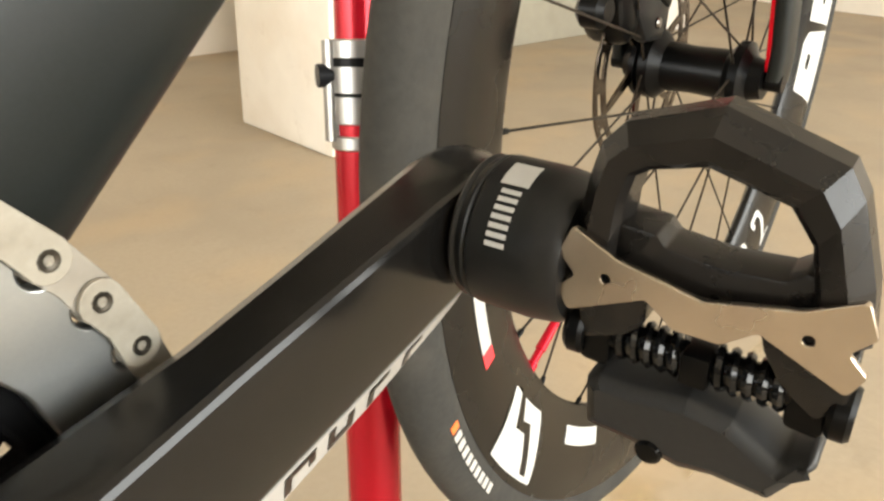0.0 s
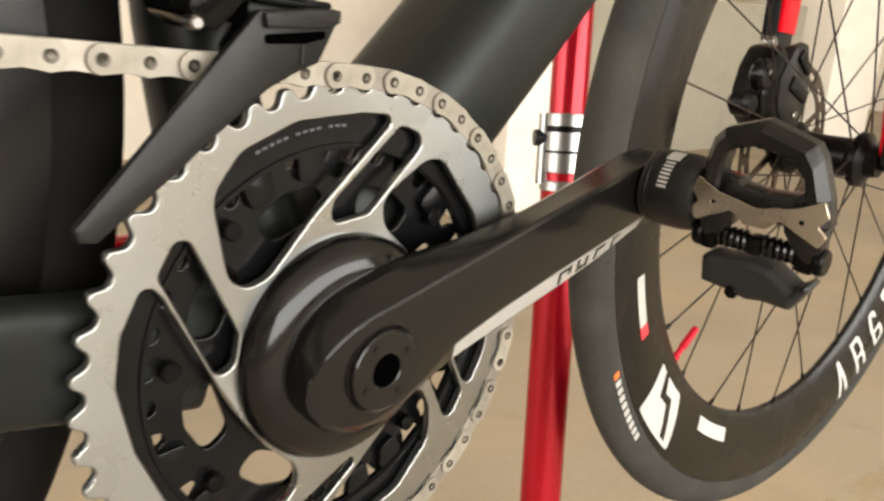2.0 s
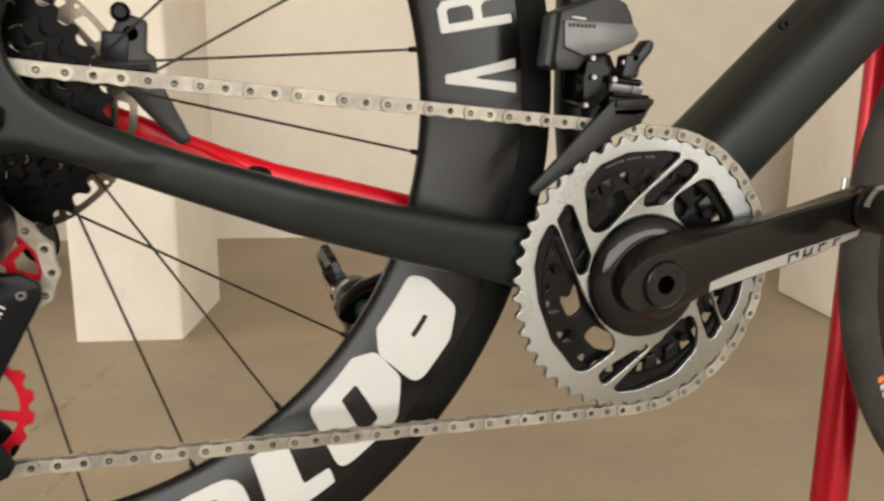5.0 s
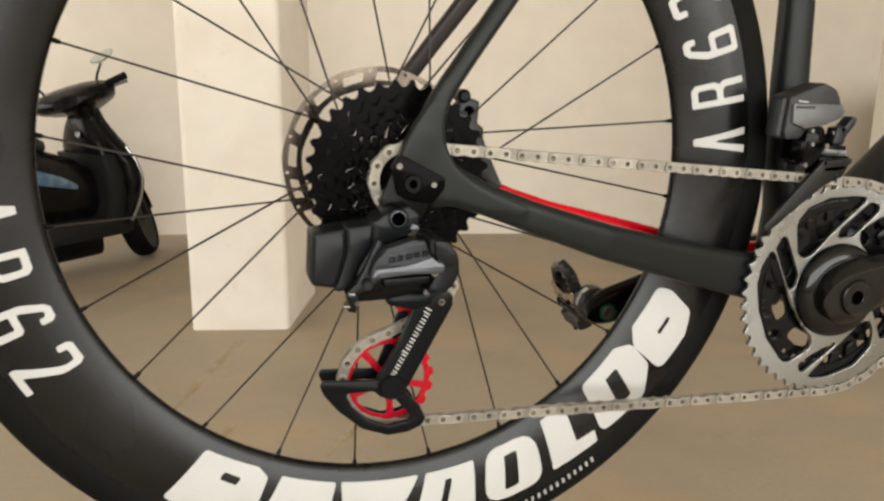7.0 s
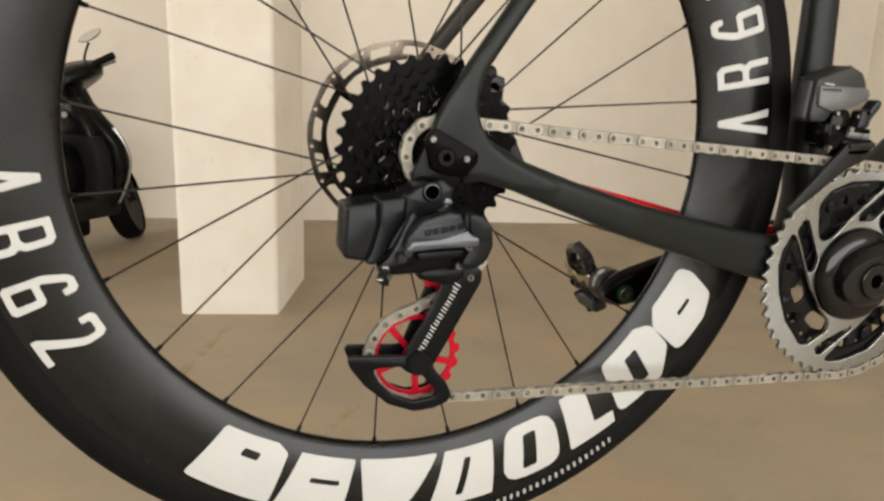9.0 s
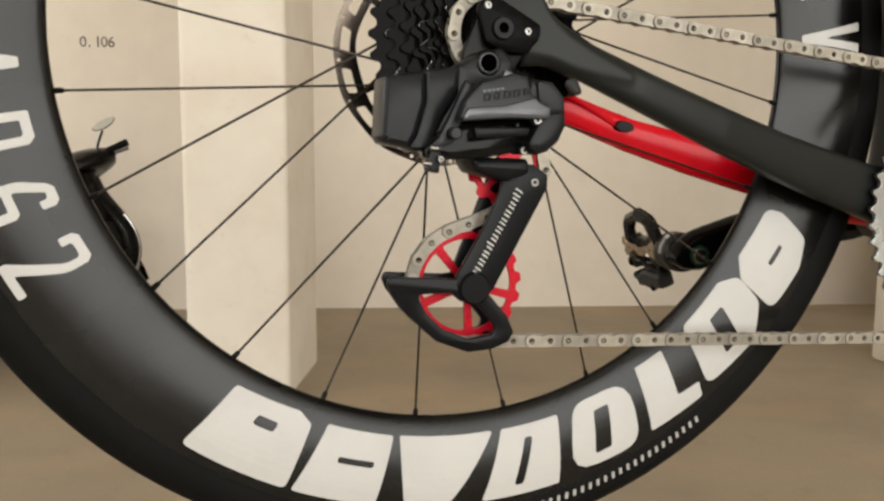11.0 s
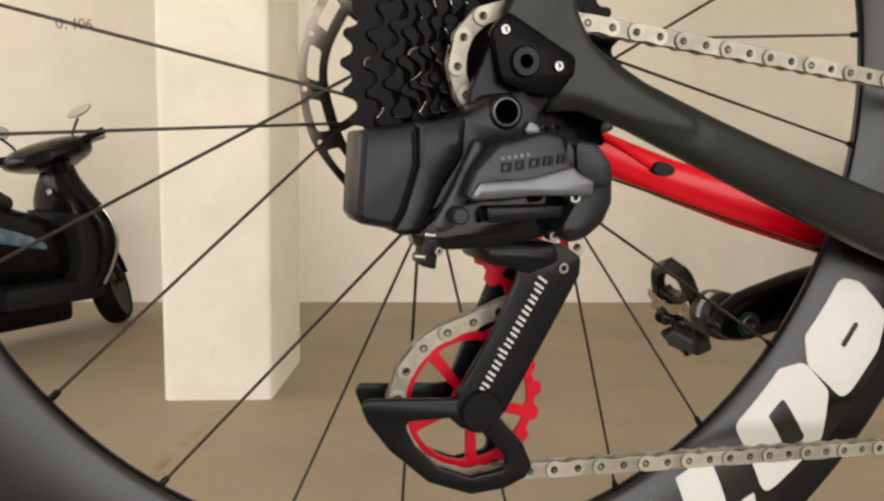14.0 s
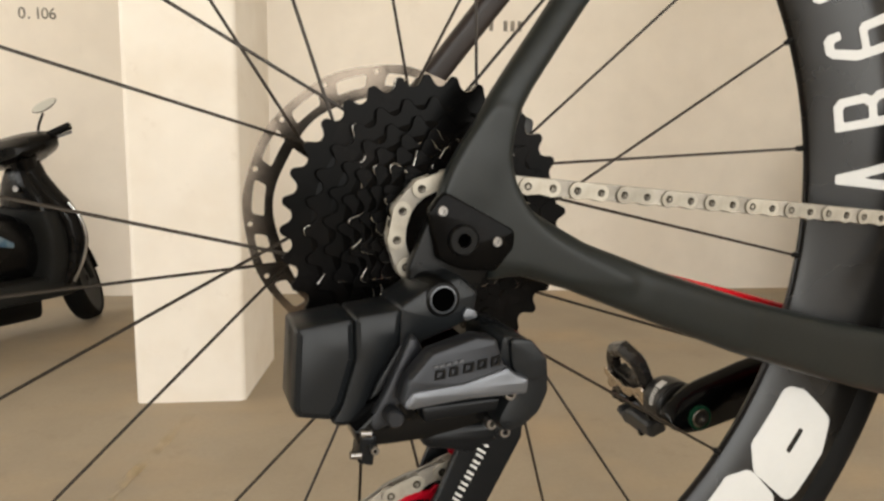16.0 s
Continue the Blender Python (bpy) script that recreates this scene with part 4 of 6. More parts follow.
OPENINGS = [rounded(q, r, 4) for q, r in ((SLOT_A, 0.004), (half_turn(SLOT_A), 0.004), (SLOT_B, 0.004), (SLOT_C, 0.003), (WINDOW_A, 0.012), (WINDOW_B, 0.014), (half_turn(WINDOW_B), 0.014), (WINDOW_C, 0.012))]
teeth = ring_teeth(48, 0.0934, 0.0046)
turn = radians(0.2 + 3.75)
teeth = [(x * math.cos(turn) - z * math.sin(turn), x * math.sin(turn) + z * math.cos(turn)) for x, z in teeth]
part("outer_chainring", flat([teeth] + OPENINGS + [arc(0, 0, 0.036, 0, 352, 44)], RING_Y - 0.0019, RING_Y + 0.0019, 0.0006), M_RING, crank_set, "machined silver outer chainring", smooth=False)
part("ring_backing", lathe([(0.0715, RING_Y + 0.0030), (0.0855, RING_Y + 0.0030), (0.0855, RING_Y + 0.0055), (0.0715, RING_Y + 0.0055)], 72), M_INNER, crank_set)
part("backing_lip", lathe([(0.0722, RING_Y + 0.0022), (0.0734, RING_Y + 0.0022), (0.0738, RING_Y + 0.0032), (0.0718, RING_Y + 0.0032)], 72), M_INNER, crank_set)
inner = gear(35, 0.0708, 0.0064)
holes = [rounded([(r * math.cos(radians(a + da)), r * math.sin(radians(a + da))) for r, da in ((0.0470, -13), (0.0580, -14), (0.0595, 0), (0.0580, 14), (0.0470, 13))], 0.0055) for a in range(22, 382, 45)]
part("inner_chainring", flat([inner] + holes + [arc(0, 0, 0.030, 0, 350, 35)], RING_Y + 0.0068, RING_Y + 0.0098, 0.0007), M_INNER, crank_set, "black inner chainring", smooth=False)
for k in range(8):
    a = radians(22 + 45 * k + 22.5)
    part("ring_stud", disc(0.0630 * math.cos(a), 0.0630 * math.sin(a), 0.0034, RING_Y + 0.0020, RING_Y + 0.0070, 12, 0.0006), M_BLACK, crank_set)
# raised dark shoulders that bear the shift ramps, seen through the openings
for a in (100, 118, 205, 225, 285, 300, 20, 45):
    q = [(0.062 * math.cos(radians(a)), 0.062 * math.sin(radians(a))), (0.0745 * math.cos(radians(a - 3)), 0.0745 * math.sin(radians(a - 3))), (0.0745 * math.cos(radians(a + 7)), 0.0745 * math.sin(radians(a + 7))), (0.062 * math.cos(radians(a + 8)), 0.062 * math.sin(radians(a + 8)))]
    part("shift_ramp", shape(q, 0.003, RING_Y + 0.0035, RING_Y + 0.0070, 0.0006), M_INNER, crank_set)
# small maker's print on the dark arc, as bars
for k in range(12):
    a = radians(118 - 2.0 * k - (1.5 if k > 4 else 0) - (1.5 if k > 8 else 0))
    bar = block(-0.0009, 0.0009, RING_Y + 0.0024, RING_Y + 0.0028, -0.0005, 0.0005)
    part("ring_print", moved(bar, Matrix.Translation((0.0795 * math.cos(a), 0, 0.0795 * math.sin(a))) @ Matrix.Rotation(-a + math.pi / 2, 4, "Y")), M_LINKFACE, crank_set)
part("spider_cap", lathe([(0.010, RING_Y + 0.004), (0.0425, RING_Y + 0.004), (0.0425, RING_Y - 0.0040), (0.0410, RING_Y - 0.0075), (0.0365, RING_Y - 0.0115), (0.030, RING_Y - 0.0125), (0.010, RING_Y - 0.0125)], 72), M_CAP, crank_set, "gloss black spider cap")

CRANK, CRANK_LEN = 20.8, 0.169


ARM_S = (-0.031, 0.000, 0.014, 0.035, 0.062, 0.098, 0.125, 0.157, 0.172, 0.190)
ARM_TOP = (0.0285, 0.0285, 0.0284, 0.0257, 0.0198, 0.0155, 0.0145, 0.0138, 0.0134, 0.0125)
ARM_RIDGE = (0.0215, 0.0215, 0.0206, 0.0196, 0.0180, 0.0164, 0.0146, 0.0122, 0.0110, 0.0090)
ARM_FACE = (-0.0185, -0.0185, -0.0165, -0.0100, -0.0094, -0.0105, -0.0118, -0.0132, -0.0130, -0.0110)
ARM_LOW = (-0.0250, -0.0250, -0.0222, -0.0195, -0.0204, -0.0218, -0.0222, -0.0205, -0.0190, -0.0150)


def arm_at(s):
    """Heights of the arm's section at s along it: back top, ridge, foot of the flat face, lower edge."""
    return [float(np.interp(s, ARM_S, row)) for row in (ARM_TOP, ARM_RIDGE, ARM_FACE, ARM_LOW)]


def crank_arm():
    """A hollow carbon arm: flat face under a ridge, a sloping pale facet below, rounded ends."""
    rings = []
    for s in (-0.0300, -0.0296, -0.0280, -0.0250, -0.0200, -0.0140, -0.0070, 0.000, 0.008, 0.016, 0.025, 0.035, 0.048, 0.062, 0.080, 0.098, 0.112, 0.125, 0.142, 0.157, 0.170, 0.180, 0.187, 0.1915, 0.1932):
        top, ridge, face, low = arm_at(s)
        m, mid = 1.0, 0.002
        if s < 0:
            m = math.sqrt(max(0.02, 1 - (s / 0.0302) ** 2))
        elif s > 0.168:
            m, mid = math.sqrt(max(0.03, 1 - ((s - 0.168) / 0.0256) ** 2)), -0.002
        back = 0.004 * (1 - m)
        sec = ((top - 0.0018, -0.0560), (top, -0.0595), (top - 0.15 * (top - ridge), -0.0640), (ridge + 0.0005, -0.0718 + back), (ridge - 0.0002, -0.0729 + back), (ridge - 0.0013, -0.0735 + back), (face + 0.0012, -0.0735 + back),
               (face, -0.0731 + back), (low + 0.0008, -0.0695 + back), (low, -0.0682), (low - 0.0003, -0.0650), (low + 0.0020, -0.0580), (low + 0.0060, -0.0548), (top - 0.0060, -0.0545))
        rings.append([Vector((s, y, mid + (v - mid) * m)) for v, y in sec])
    return loft(rings)


TURN_ARM = Matrix.Rotation(radians(-CRANK), 4, "Y")
part("crank_arm", moved(crank_arm(), TURN_ARM), M_CRANK, crank_set, "satin black carbon crank arm", angle=22)
part("crank_boss", lathe([(0.0060, -0.0736), (0.0060, -0.0752), (0.0066, -0.0757), (0.0140, -0.0757), (0.0147, -0.0752), (0.0149, -0.0739), (0.0152, -0.0734)], 56), M_CRANK, crank_set)
part("boss_groove", lathe([(0.0150, -0.0738), (0.0158, -0.0741), (0.0162, -0.0733), (0.0150, -0.0733)], 56), M_RIM, crank_set)
part("crank_bolt", lathe([(0.0001, -0.0737), (0.0026, -0.0738), (0.0046, -0.0742), (0.0060, -0.0753), (0.0062, -0.0735), (0.0001, -0.0734)], 28), M_HOLESHADE, crank_set, "deep black bolt hole")
for k in range(4):
    a = radians(35 + 90 * k)
    part("preload_hole", disc(0.0106 * math.cos(a), 0.0106 * math.sin(a), 0.0013, -0.0760, -0.0750, 10), M_RIM, crank_set)


def chamfer_strip(s0, s1, lo, hi, lift=0.0003):
    """A thin strip laid on the arm's lower facet between two heights of it (0 front edge, 1 back edge)."""
    rings = []
    n = max(2, int((s1 - s0) / 0.006))
    for k in range(n + 1):
        s = s0 + (s1 - s0) * k / n
        top, ridge, face, low = arm_at(s)
        row = []
        for f, off in ((lo, lift), (hi, lift), (hi, -0.0004), (lo, -0.0004)):
            row.append(Vector((s, -0.0731 + f * 0.0036 - off * 0.9, face + f * (low + 0.0008 - face) - off * 0.4)))
        rings.append(row)
    return moved(loft(rings), TURN_ARM)


part("chamfer_stripe", chamfer_strip(0.034, 0.160, 0.05, 0.92), M_STRIPE, crank_set, "pale grey stripe")
for s0, s1, lo, hi in ((0.098, 0.100, 0.15, 0.8), (0.098, 0.106, 0.15, 0.33), (0.105, 0.107, 0.15, 0.6), (0.111, 0.113, 0.15, 0.8), (0.111, 0.118, 0.6, 0.8), (0.117, 0.119, 0.2, 0.8), (0.124, 0.126, 0.15, 0.8), (0.124, 0.131, 0.15, 0.33), (0.137, 0.139, 0.15, 0.8), (0.137, 0.143, 0.15, 0.33)):
    part("stripe_print", chamfer_strip(s0, s1, lo, hi, 0.0005), M_RIM, crank_set)

LEFT_CRANK, LEFT_LEN = 19.5, 0.1718
LEFT_TURN = Matrix.Rotation(radians(180 - LEFT_CRANK), 4, "Y")
left_arm = moved(crank_arm(), Matrix.Diagonal((1, -1, 1, 1)))
bmesh.ops.reverse_faces(left_arm, faces=left_arm.faces)
part("left_crank_arm", moved(left_arm, LEFT_TURN), M_GLOSS, crank_set, "glossy black carbon crank arm")
part("crank_axle", lathe([(0.006, -0.060), (0.015, -0.060), (0.015, 0.060), (0.006, 0.060)], 32), M_BLACK, crank_set)

# ---- pedals ----
def coil(u0, u1, v, w, radius, wire, turns):
    pts = []
    for k in range(int(turns * 14) + 1):
        a = 2 * math.pi * k / 14
        pts.append((u0 + (u1 - u0) * k / (turns * 14), w + radius * math.cos(a), v + radius * math.sin(a)))
    return tube(pts, wire, 6)


def butterfly():
    half = [(0.0263, 0.0170), (0.0290, 0.0104), (0.0252, 0.0062), (0.0290, 0.0024), (0.0265, -0.0026), (0.0105, 0.0050), (0.0045, 0.0002)]
    c = 0.0388
    right = [(c + u, v) for u, v in half]
    left = [(c - u, v) for u, v in half[::-1]]
    return rounded(right + left + [(c - 0.0170, 0.0120), (c, 0.0082), (c + 0.0170, 0.0120)], 0.0012, 3)


LOOP = (((0.0105, 0.0060), (0.0200, 0.0060)), ((0.0112, 0.0160), (0.0205, 0.0150)), ((0.0128, 0.0255), (0.0213, 0.0225)), ((0.0148, 0.0328), (0.0228, 0.0284)), ((0.0192, 0.0377), (0.0256, 0.0302)),
        ((0.0366, 0.0437), (0.0356, 0.0328)), ((0.0574, 0.0369), (0.0500, 0.0288)), ((0.0606, 0.0316), (0.0546, 0.0226)), ((0.0655, 0.0160), (0.0562, 0.0150)), ((0.0672, 0.0050), (0.0575, 0.0050)))


def toe_loop():
    """The pedal's front loop: flat facets that meet in a ridge on the sole side, with crisp edges."""
    rings = []
    for o, i in LOOP:
        o, i = Vector(o), Vector(i)
        rings.append([Vector((q.x, y, q.y)) for q, y in ((o, 0.0100), (o.lerp(i, 0.02), 0.0048), (o.lerp(i, 0.40), 0.0002), (o.lerp(i, 0.86), 0.0010), (o.lerp(i, 1.0), 0.0026), (o.lerp(i, 1.06), 0.0092), (o.lerp(i, 0.7), 0.0112), (o.lerp(i, 0.15), 0.0112))])
    bm = loft(rings)
    bmesh.ops.bevel(bm, geom=[e for e in bm.edges if e.calc_face_angle(0) > radians(14)], offset=0.0004, segments=1, affect="EDGES")
    return bm


def pedal(m):
    """A clipless pedal; local x runs outwards along the spindle, z towards the toe, -y is its sole."""
    root = empty("pedal", m, bicycle)
    part("toe_loop", toe_loop(), M_TOE, root, "faceted black composite toe loop", smooth=False)
    part("body_deck", shape([(0.0190, 0.0180), (0.0278, 0.0172), (0.0298, 0.0148), (0.0405, 0.0136), (0.0515, 0.0145), (0.0545, 0.0168), (0.0580, 0.0165), (0.0580, 0.0040), (0.0190, 0.0040)], 0.0012, 0.0030, 0.0135, 0.0010), M_TOE, root)
    part("sole_plate", flat([butterfly(), arc(0.0200, 0.0072, 0.0011, 0, 330, 11), arc(0.0576, 0.0066, 0.0011, 0, 330, 11)], -0.0012, 0.0004, 0.0002), M_PLATE, root, "brushed stainless sole plate", smooth=False)
    for u in (0.0200, 0.0576):
        part("plate_screw", disc(u, 0.0069, 0.0011, -0.0006, 0.002, 10), M_GLOSS, root)
    part("spindle_housing", moved(lathe([(0.0001, -0.004), (0.0070, -0.006), (0.0070, -0.034), (0.0064, -0.064), (0.0001, -0.066)], 24), Matrix.Translation((0, 0.0110, 0.0060)) @ pose(0, 0, 0, 0, 0, 90)), M_CATCH, root)
    # sensor pod beside the crank
    pod = part("sensor_pod", moved(lathe([(0.0001, 0.0150), (0.0146, 0.0150), (0.0162, 0.0146), (0.0166, 0.0140), (0.0162, 0.0130), (0.0167, 0.0122), (0.0169, 0.0112), (0.0163, 0.0106), (0.0172, 0.0098), (0.0172, -0.0030), (0.0164, -0.0085), (0.0150, -0.0105), (0.0110, -0.0112), (0.0001, -0.0112)], 48), Matrix.Translation((0, 0.0118, 0.0040)) @ pose(0, 0, 0, 0, 0, 90)), M_POD, root, "round black sensor pod with a white band")
    base = Matrix.Translation((0, 0.0118, 0.0040)) @ pose(0, 0, 0, 0, 0, 90)
    part("pod_band", moved(lathe([(0.0173, 0.0066), (0.01735, 0.0066), (0.01735, 0.0000), (0.0173, 0.0000)], 10, 92, 116), base), M_WHITE, root, "white printed band")
    for k in range(7):
        part("pod_print", moved(lathe([(0.0173, 0.0054), (0.01735, 0.0054), (0.01735, 0.0008), (0.0173, 0.0008)], 2, 120 + 6.4 * k, 123.6 + 6.4 * k), base), M_WHITE, root)
    # rear catch with its coil springs
    for q in ([(0.0130, 0.0060), (0.0290, 0.0075), (0.0275, -0.0030), (0.0240, -0.0062), (0.0150, -0.0100)], [(0.0480, 0.0080), (0.0660, 0.0040), (0.0660, -0.0060), (0.0615, -0.0115), (0.0545, -0.0062), (0.0505, 0.0000)]):
        part("body_wing", shape(q, 0.0015, 0.0006, 0.0095, 0.001), M_TOE, root)
    UP6 = Matrix.Translation((0, 0, 0.0062))
    part("catch_body", moved(flat([rounded([(0.0171, -0.0249), (0.0202, -0.0228), (0.0275, -0.0232), (0.0390, -0.0212), (0.0481, -0.0227), (0.0582, -0.0293), (0.0630, -0.0252), (0.0642, -0.0277), (0.0575, -0.0389), (0.0460, -0.0384), (0.0390, -0.0397), (0.0290, -0.0376), (0.0178, -0.0366)], 0.0016, 2)], -0.0020, 0.0135, 0.003), UP6), M_CATCH, root, "faceted black spring catch", smooth=False)
    for u0, u1, name in ((0.0145, 0.0215, "catch_lug"), (0.0560, 0.0635, "catch_lug")):
        part(name, moved(flat([rounded([(u0, -0.0060), (u1, -0.0060), (u1, -0.0220), (u0, -0.0215)], 0.002)], 0.0010, 0.0125, 0.0012), UP6), M_BLACK, root)
    part("catch_axle", moved(moved(lathe([(0.0001, -0.0125), (0.0034, -0.0125), (0.0034, -0.0665), (0.0001, -0.0665)], 16), Matrix.Translation((0, 0.0045, -0.0150)) @ pose(0, 0, 0, 0, 0, 90)), UP6), M_GLOSS, root)
    for u in (-0.0135, -0.0655):
        part("axle_knob", moved(moved(lathe([(0.0001, u + 0.0022), (0.0050, u + 0.0022), (0.0058, u + 0.0012), (0.0058, u - 0.0012), (0.0050, u - 0.0022), (0.0001, u - 0.0022)], 18), Matrix.Translation((0, 0.0045, -0.0160)) @ pose(0, 0, 0, 0, 0, 90)), UP6), M_BLACK, root)
    for u0, u1 in ((0.0220, 0.0360), (0.0420, 0.0560)):
        part("coil_spring", moved(coil(u0, u1, -0.0150, 0.0045, 0.0038, 0.0011, 5), UP6), M_CAP, root, "black coil spring")
    part("tension_block", moved(block(0.0360, 0.0420, 0.0000, 0.0085, -0.0190, -0.0115, 0.001), UP6), M_BLACK, root)
    part("tension_screw", moved(disc(0.0330, -0.0372, 0.0030, -0.0028, 0.002, 16, 0.0006), UP6), M_GLOSS, root)
    return root


def pedal_pose(x, y, z, side, back=12.0):
    """A pedal whose spindle leaves the crank at (x, y, z), outwards to side."""
    b = radians(back)
    u, w, v = Vector((0, side, 0)), Vector((math.cos(b), 0, math.sin(b))), Vector((-math.sin(b), 0, math.cos(b)))
    turn3 = Matrix((u, w, v)).transposed().to_4x4()
    return Matrix.Translation((x, y, z)) @ turn3 @ Matrix.Translation((0, -0.0118, -0.0040))


PEDAL = (BB[0] + CRANK_LEN * math.cos(radians(CRANK)), BB[1] + CRANK_LEN * math.sin(radians(CRANK)))
pedal(pedal_pose(PEDAL[0], -0.0900, PEDAL[1], -1))
LPEDAL = (BB[0] - LEFT_LEN * math.cos(radians(LEFT_CRANK)), BB[1] - LEFT_LEN * math.sin(radians(LEFT_CRANK)))
pedal(pedal_pose(LPEDAL[0], 0.0900, LPEDAL[1], 1, 26.0))
part("spindle_end", socket_bolt(LPEDAL[0] - BB[0], LPEDAL[1] - BB[1], 0.0065, 0.0515, 0.004), M_STEELBOLT, crank_set, "steel spindle end in a green collar")
part("spindle_collar", lathe([(0.0066, 0.0525), (0.0086, 0.0525), (0.0086, 0.056), (0.0066, 0.056)], 24), M_GREEN, crank_set).matrix_basis = Matrix.Translation((LPEDAL[0] - BB[0], 0, LPEDAL[1] - BB[1]))

# ---- front derailleur ----
front_mech = empty("front_derailleur", parent=bicycle)
part("motor_box", flat([rounded([(0.3125, 0.0905), (0.3436, 0.1050), (0.3560, 0.1010), (0.3609, 0.0944), (0.3658, 0.0836), (0.3600, 0.0760), (0.3480, 0.0700), (0.3330, 0.0640), (0.3293, 0.0580), (0.3150, 0.0560), (0.3125, 0.0620)], 0.003, 3)], -0.0560, -0.0300, 0.0025), M_CATCH, front_mech, "black motor and battery box")
part("battery", flat([rounded([(0.3075, 0.0885), (0.3128, 0.0905), (0.3128, 0.0560), (0.3075, 0.0580)], 0.002, 3)], -0.0530, -0.0400, 0.002), M_CATCH, front_mech, "black battery at the box's end")
part("motor_cover", shape([(0.3140, 0.0856), (0.3612, 0.0890), (0.3652, 0.0836), (0.3630, 0.0785), (0.3480, 0.0712), (0.3293, 0.0664), (0.3165, 0.0697)], 0.002, -0.0590, -0.0550, 0.0008), M_COVER, front_mech, "satin grey cover with worn print")
for k in range(7):
    part("cover_print", block(0.3165 + 0.0027 * k, 0.3183 + 0.0027 * k, -0.0593, -0.0588, 0.0818 + 0.0002 * k, 0.0838 + 0.0002 * k), M_BLACK, front_mech)
part("cover_line", block(0.3195, 0.3285, -0.0574, -0.0561, 0.0872, 0.0884), M_GREYDECAL, front_mech)
part("mech_link", shape([(0.3560, 0.0700), (0.3640, 0.0720), (0.3700, 0.0810), (0.3745, 0.0800), (0.3735, 0.0742), (0.3668, 0.0640), (0.3660, 0.0570), (0.3545, 0.0560), (0.3560, 0.0640)], 0.0025, -0.0640, -0.0520, 0.0014), M_DARKGREY, front_mech, "dark polished linkage arm")
part("link_hole", disc(0.3625, 0.0690, 0.0018, -0.0644, -0.0600, 14), M_HOLESHADE, front_mech)
part("mech_body", shape([(0.3333, 0.0666), (0.3480, 0.0700), (0.3545, 0.0600), (0.3535, 0.0480), (0.3420, 0.0350), (0.3340, 0.0400), (0.3325, 0.0540)], 0.003, -0.0580, -0.0300, 0.0014), M_GLOSS, front_mech)
for x, z in ((0.3345, 0.0655), (0.3560, 0.0655), (0.3370, 0.0545), (0.3340, 0.0375)):
    part("mech_pivot", disc(x, z, 0.0020, -0.0625, -0.0565, 14, 0.0006), M_STEELBOLT, front_mech)
part("mech_pin", moved(lathe([(0.0001, 0.0), (0.0022, 0.0004), (0.0022, 0.0200), (0.0001, 0.0204)], 14), pose(0.3490, -0.0615, 0.0545, 0, 0, -90)), M_GLOSS, front_mech)
part("pin_end", disc(0.3500, 0.0545, 0.0024, -0.0645, -0.0600, 14, 0.0008), M_STEELBOLT, front_mech)
part("cage_bracket", block(0.3540, 0.3790, -0.0535, -0.0310, 0.0385, 0.0455, 0.0015), M_BLACK, front_mech)
part("cage_bracket", block(0.3560, 0.3825, -0.0548, -0.0300, 0.0450, 0.0482, 0.001), M_BLACK, front_mech)
cage = [(0.3545, 0.0430), (0.3020, -0.0150), (0.3030, -0.0185), (0.3080, -0.0190), (0.3160, -0.0128), (0.3290, -0.0030), (0.3420, 0.0078), (0.3590, 0.0210), (0.3690, 0.0262), (0.3785, 0.0300), (0.3832, 0.0391), (0.3850, 0.0430), (0.3848, 0.0466), (0.3730, 0.0455)]
LEAN = Matrix(((1, 0, 0, 0), (0.14, 1, 0, -0.14 * 0.387), (0, 0, 1, 0), (0, 0, 0, 1)))
part("cage_plate", moved(shape(cage, 0.0016, -0.0545, -0.0512, 0.0006), LEAN), M_POD, front_mech, "charcoal steel cage plate")
part("cage_flange", moved(shape([(0.3562, 0.0385), (0.3552, 0.0426), (0.3730, 0.0452), (0.3846, 0.0463), (0.3846, 0.0425), (0.3812, 0.0406)], 0.0010, -0.0566, -0.0543, 0.0005), LEAN), M_POD, front_mech)
# the slot's shade as a thin black patch on the plate
part("cage_slot", moved(shape([(0.3570, 0.0340), (0.3565, 0.0366), (0.3800, 0.0396), (0.3800, 0.0374), (0.3720, 0.0352)], 0.0008, -0.0547, -0.0541, 0.0), LEAN), M_HOLESHADE, front_mech)
part("cage_ridge", moved(shape([(0.3708, 0.0290), (0.3705, 0.0345), (0.3721, 0.0345), (0.3722, 0.0290)], 0.0004, -0.0551, -0.0543, 0.0002), LEAN), M_POD, front_mech)
part("pivot_roller", moved(lathe([(0.0001, 0.0), (0.0040, 0.0004), (0.0044, 0.0012), (0.0044, 0.0130), (0.0036, 0.0136), (0.0036, 0.0150), (0.0044, 0.0156), (0.0044, 0.0230), (0.0001, 0.0234)], 24), pose(0.3500, -0.0565, 0.0518, 0, -6, -90)), M_GREYMETAL, front_mech, "satin steel pivot")
part("cage_plate", shape([(0.3790, 0.0440), (0.3785, 0.0340), (0.3690, 0.0270), (0.3560, 0.0210), (0.3520, 0.0320), (0.3600, 0.0440)], 0.003, -0.0420, -0.0406, 0.0004), M_BLACK, front_mech)
part("mount", block(0.3400, 0.3620, -0.0300, -0.0120, 0.0600, 0.0900, 0.003), M_BLACK, front_mech)

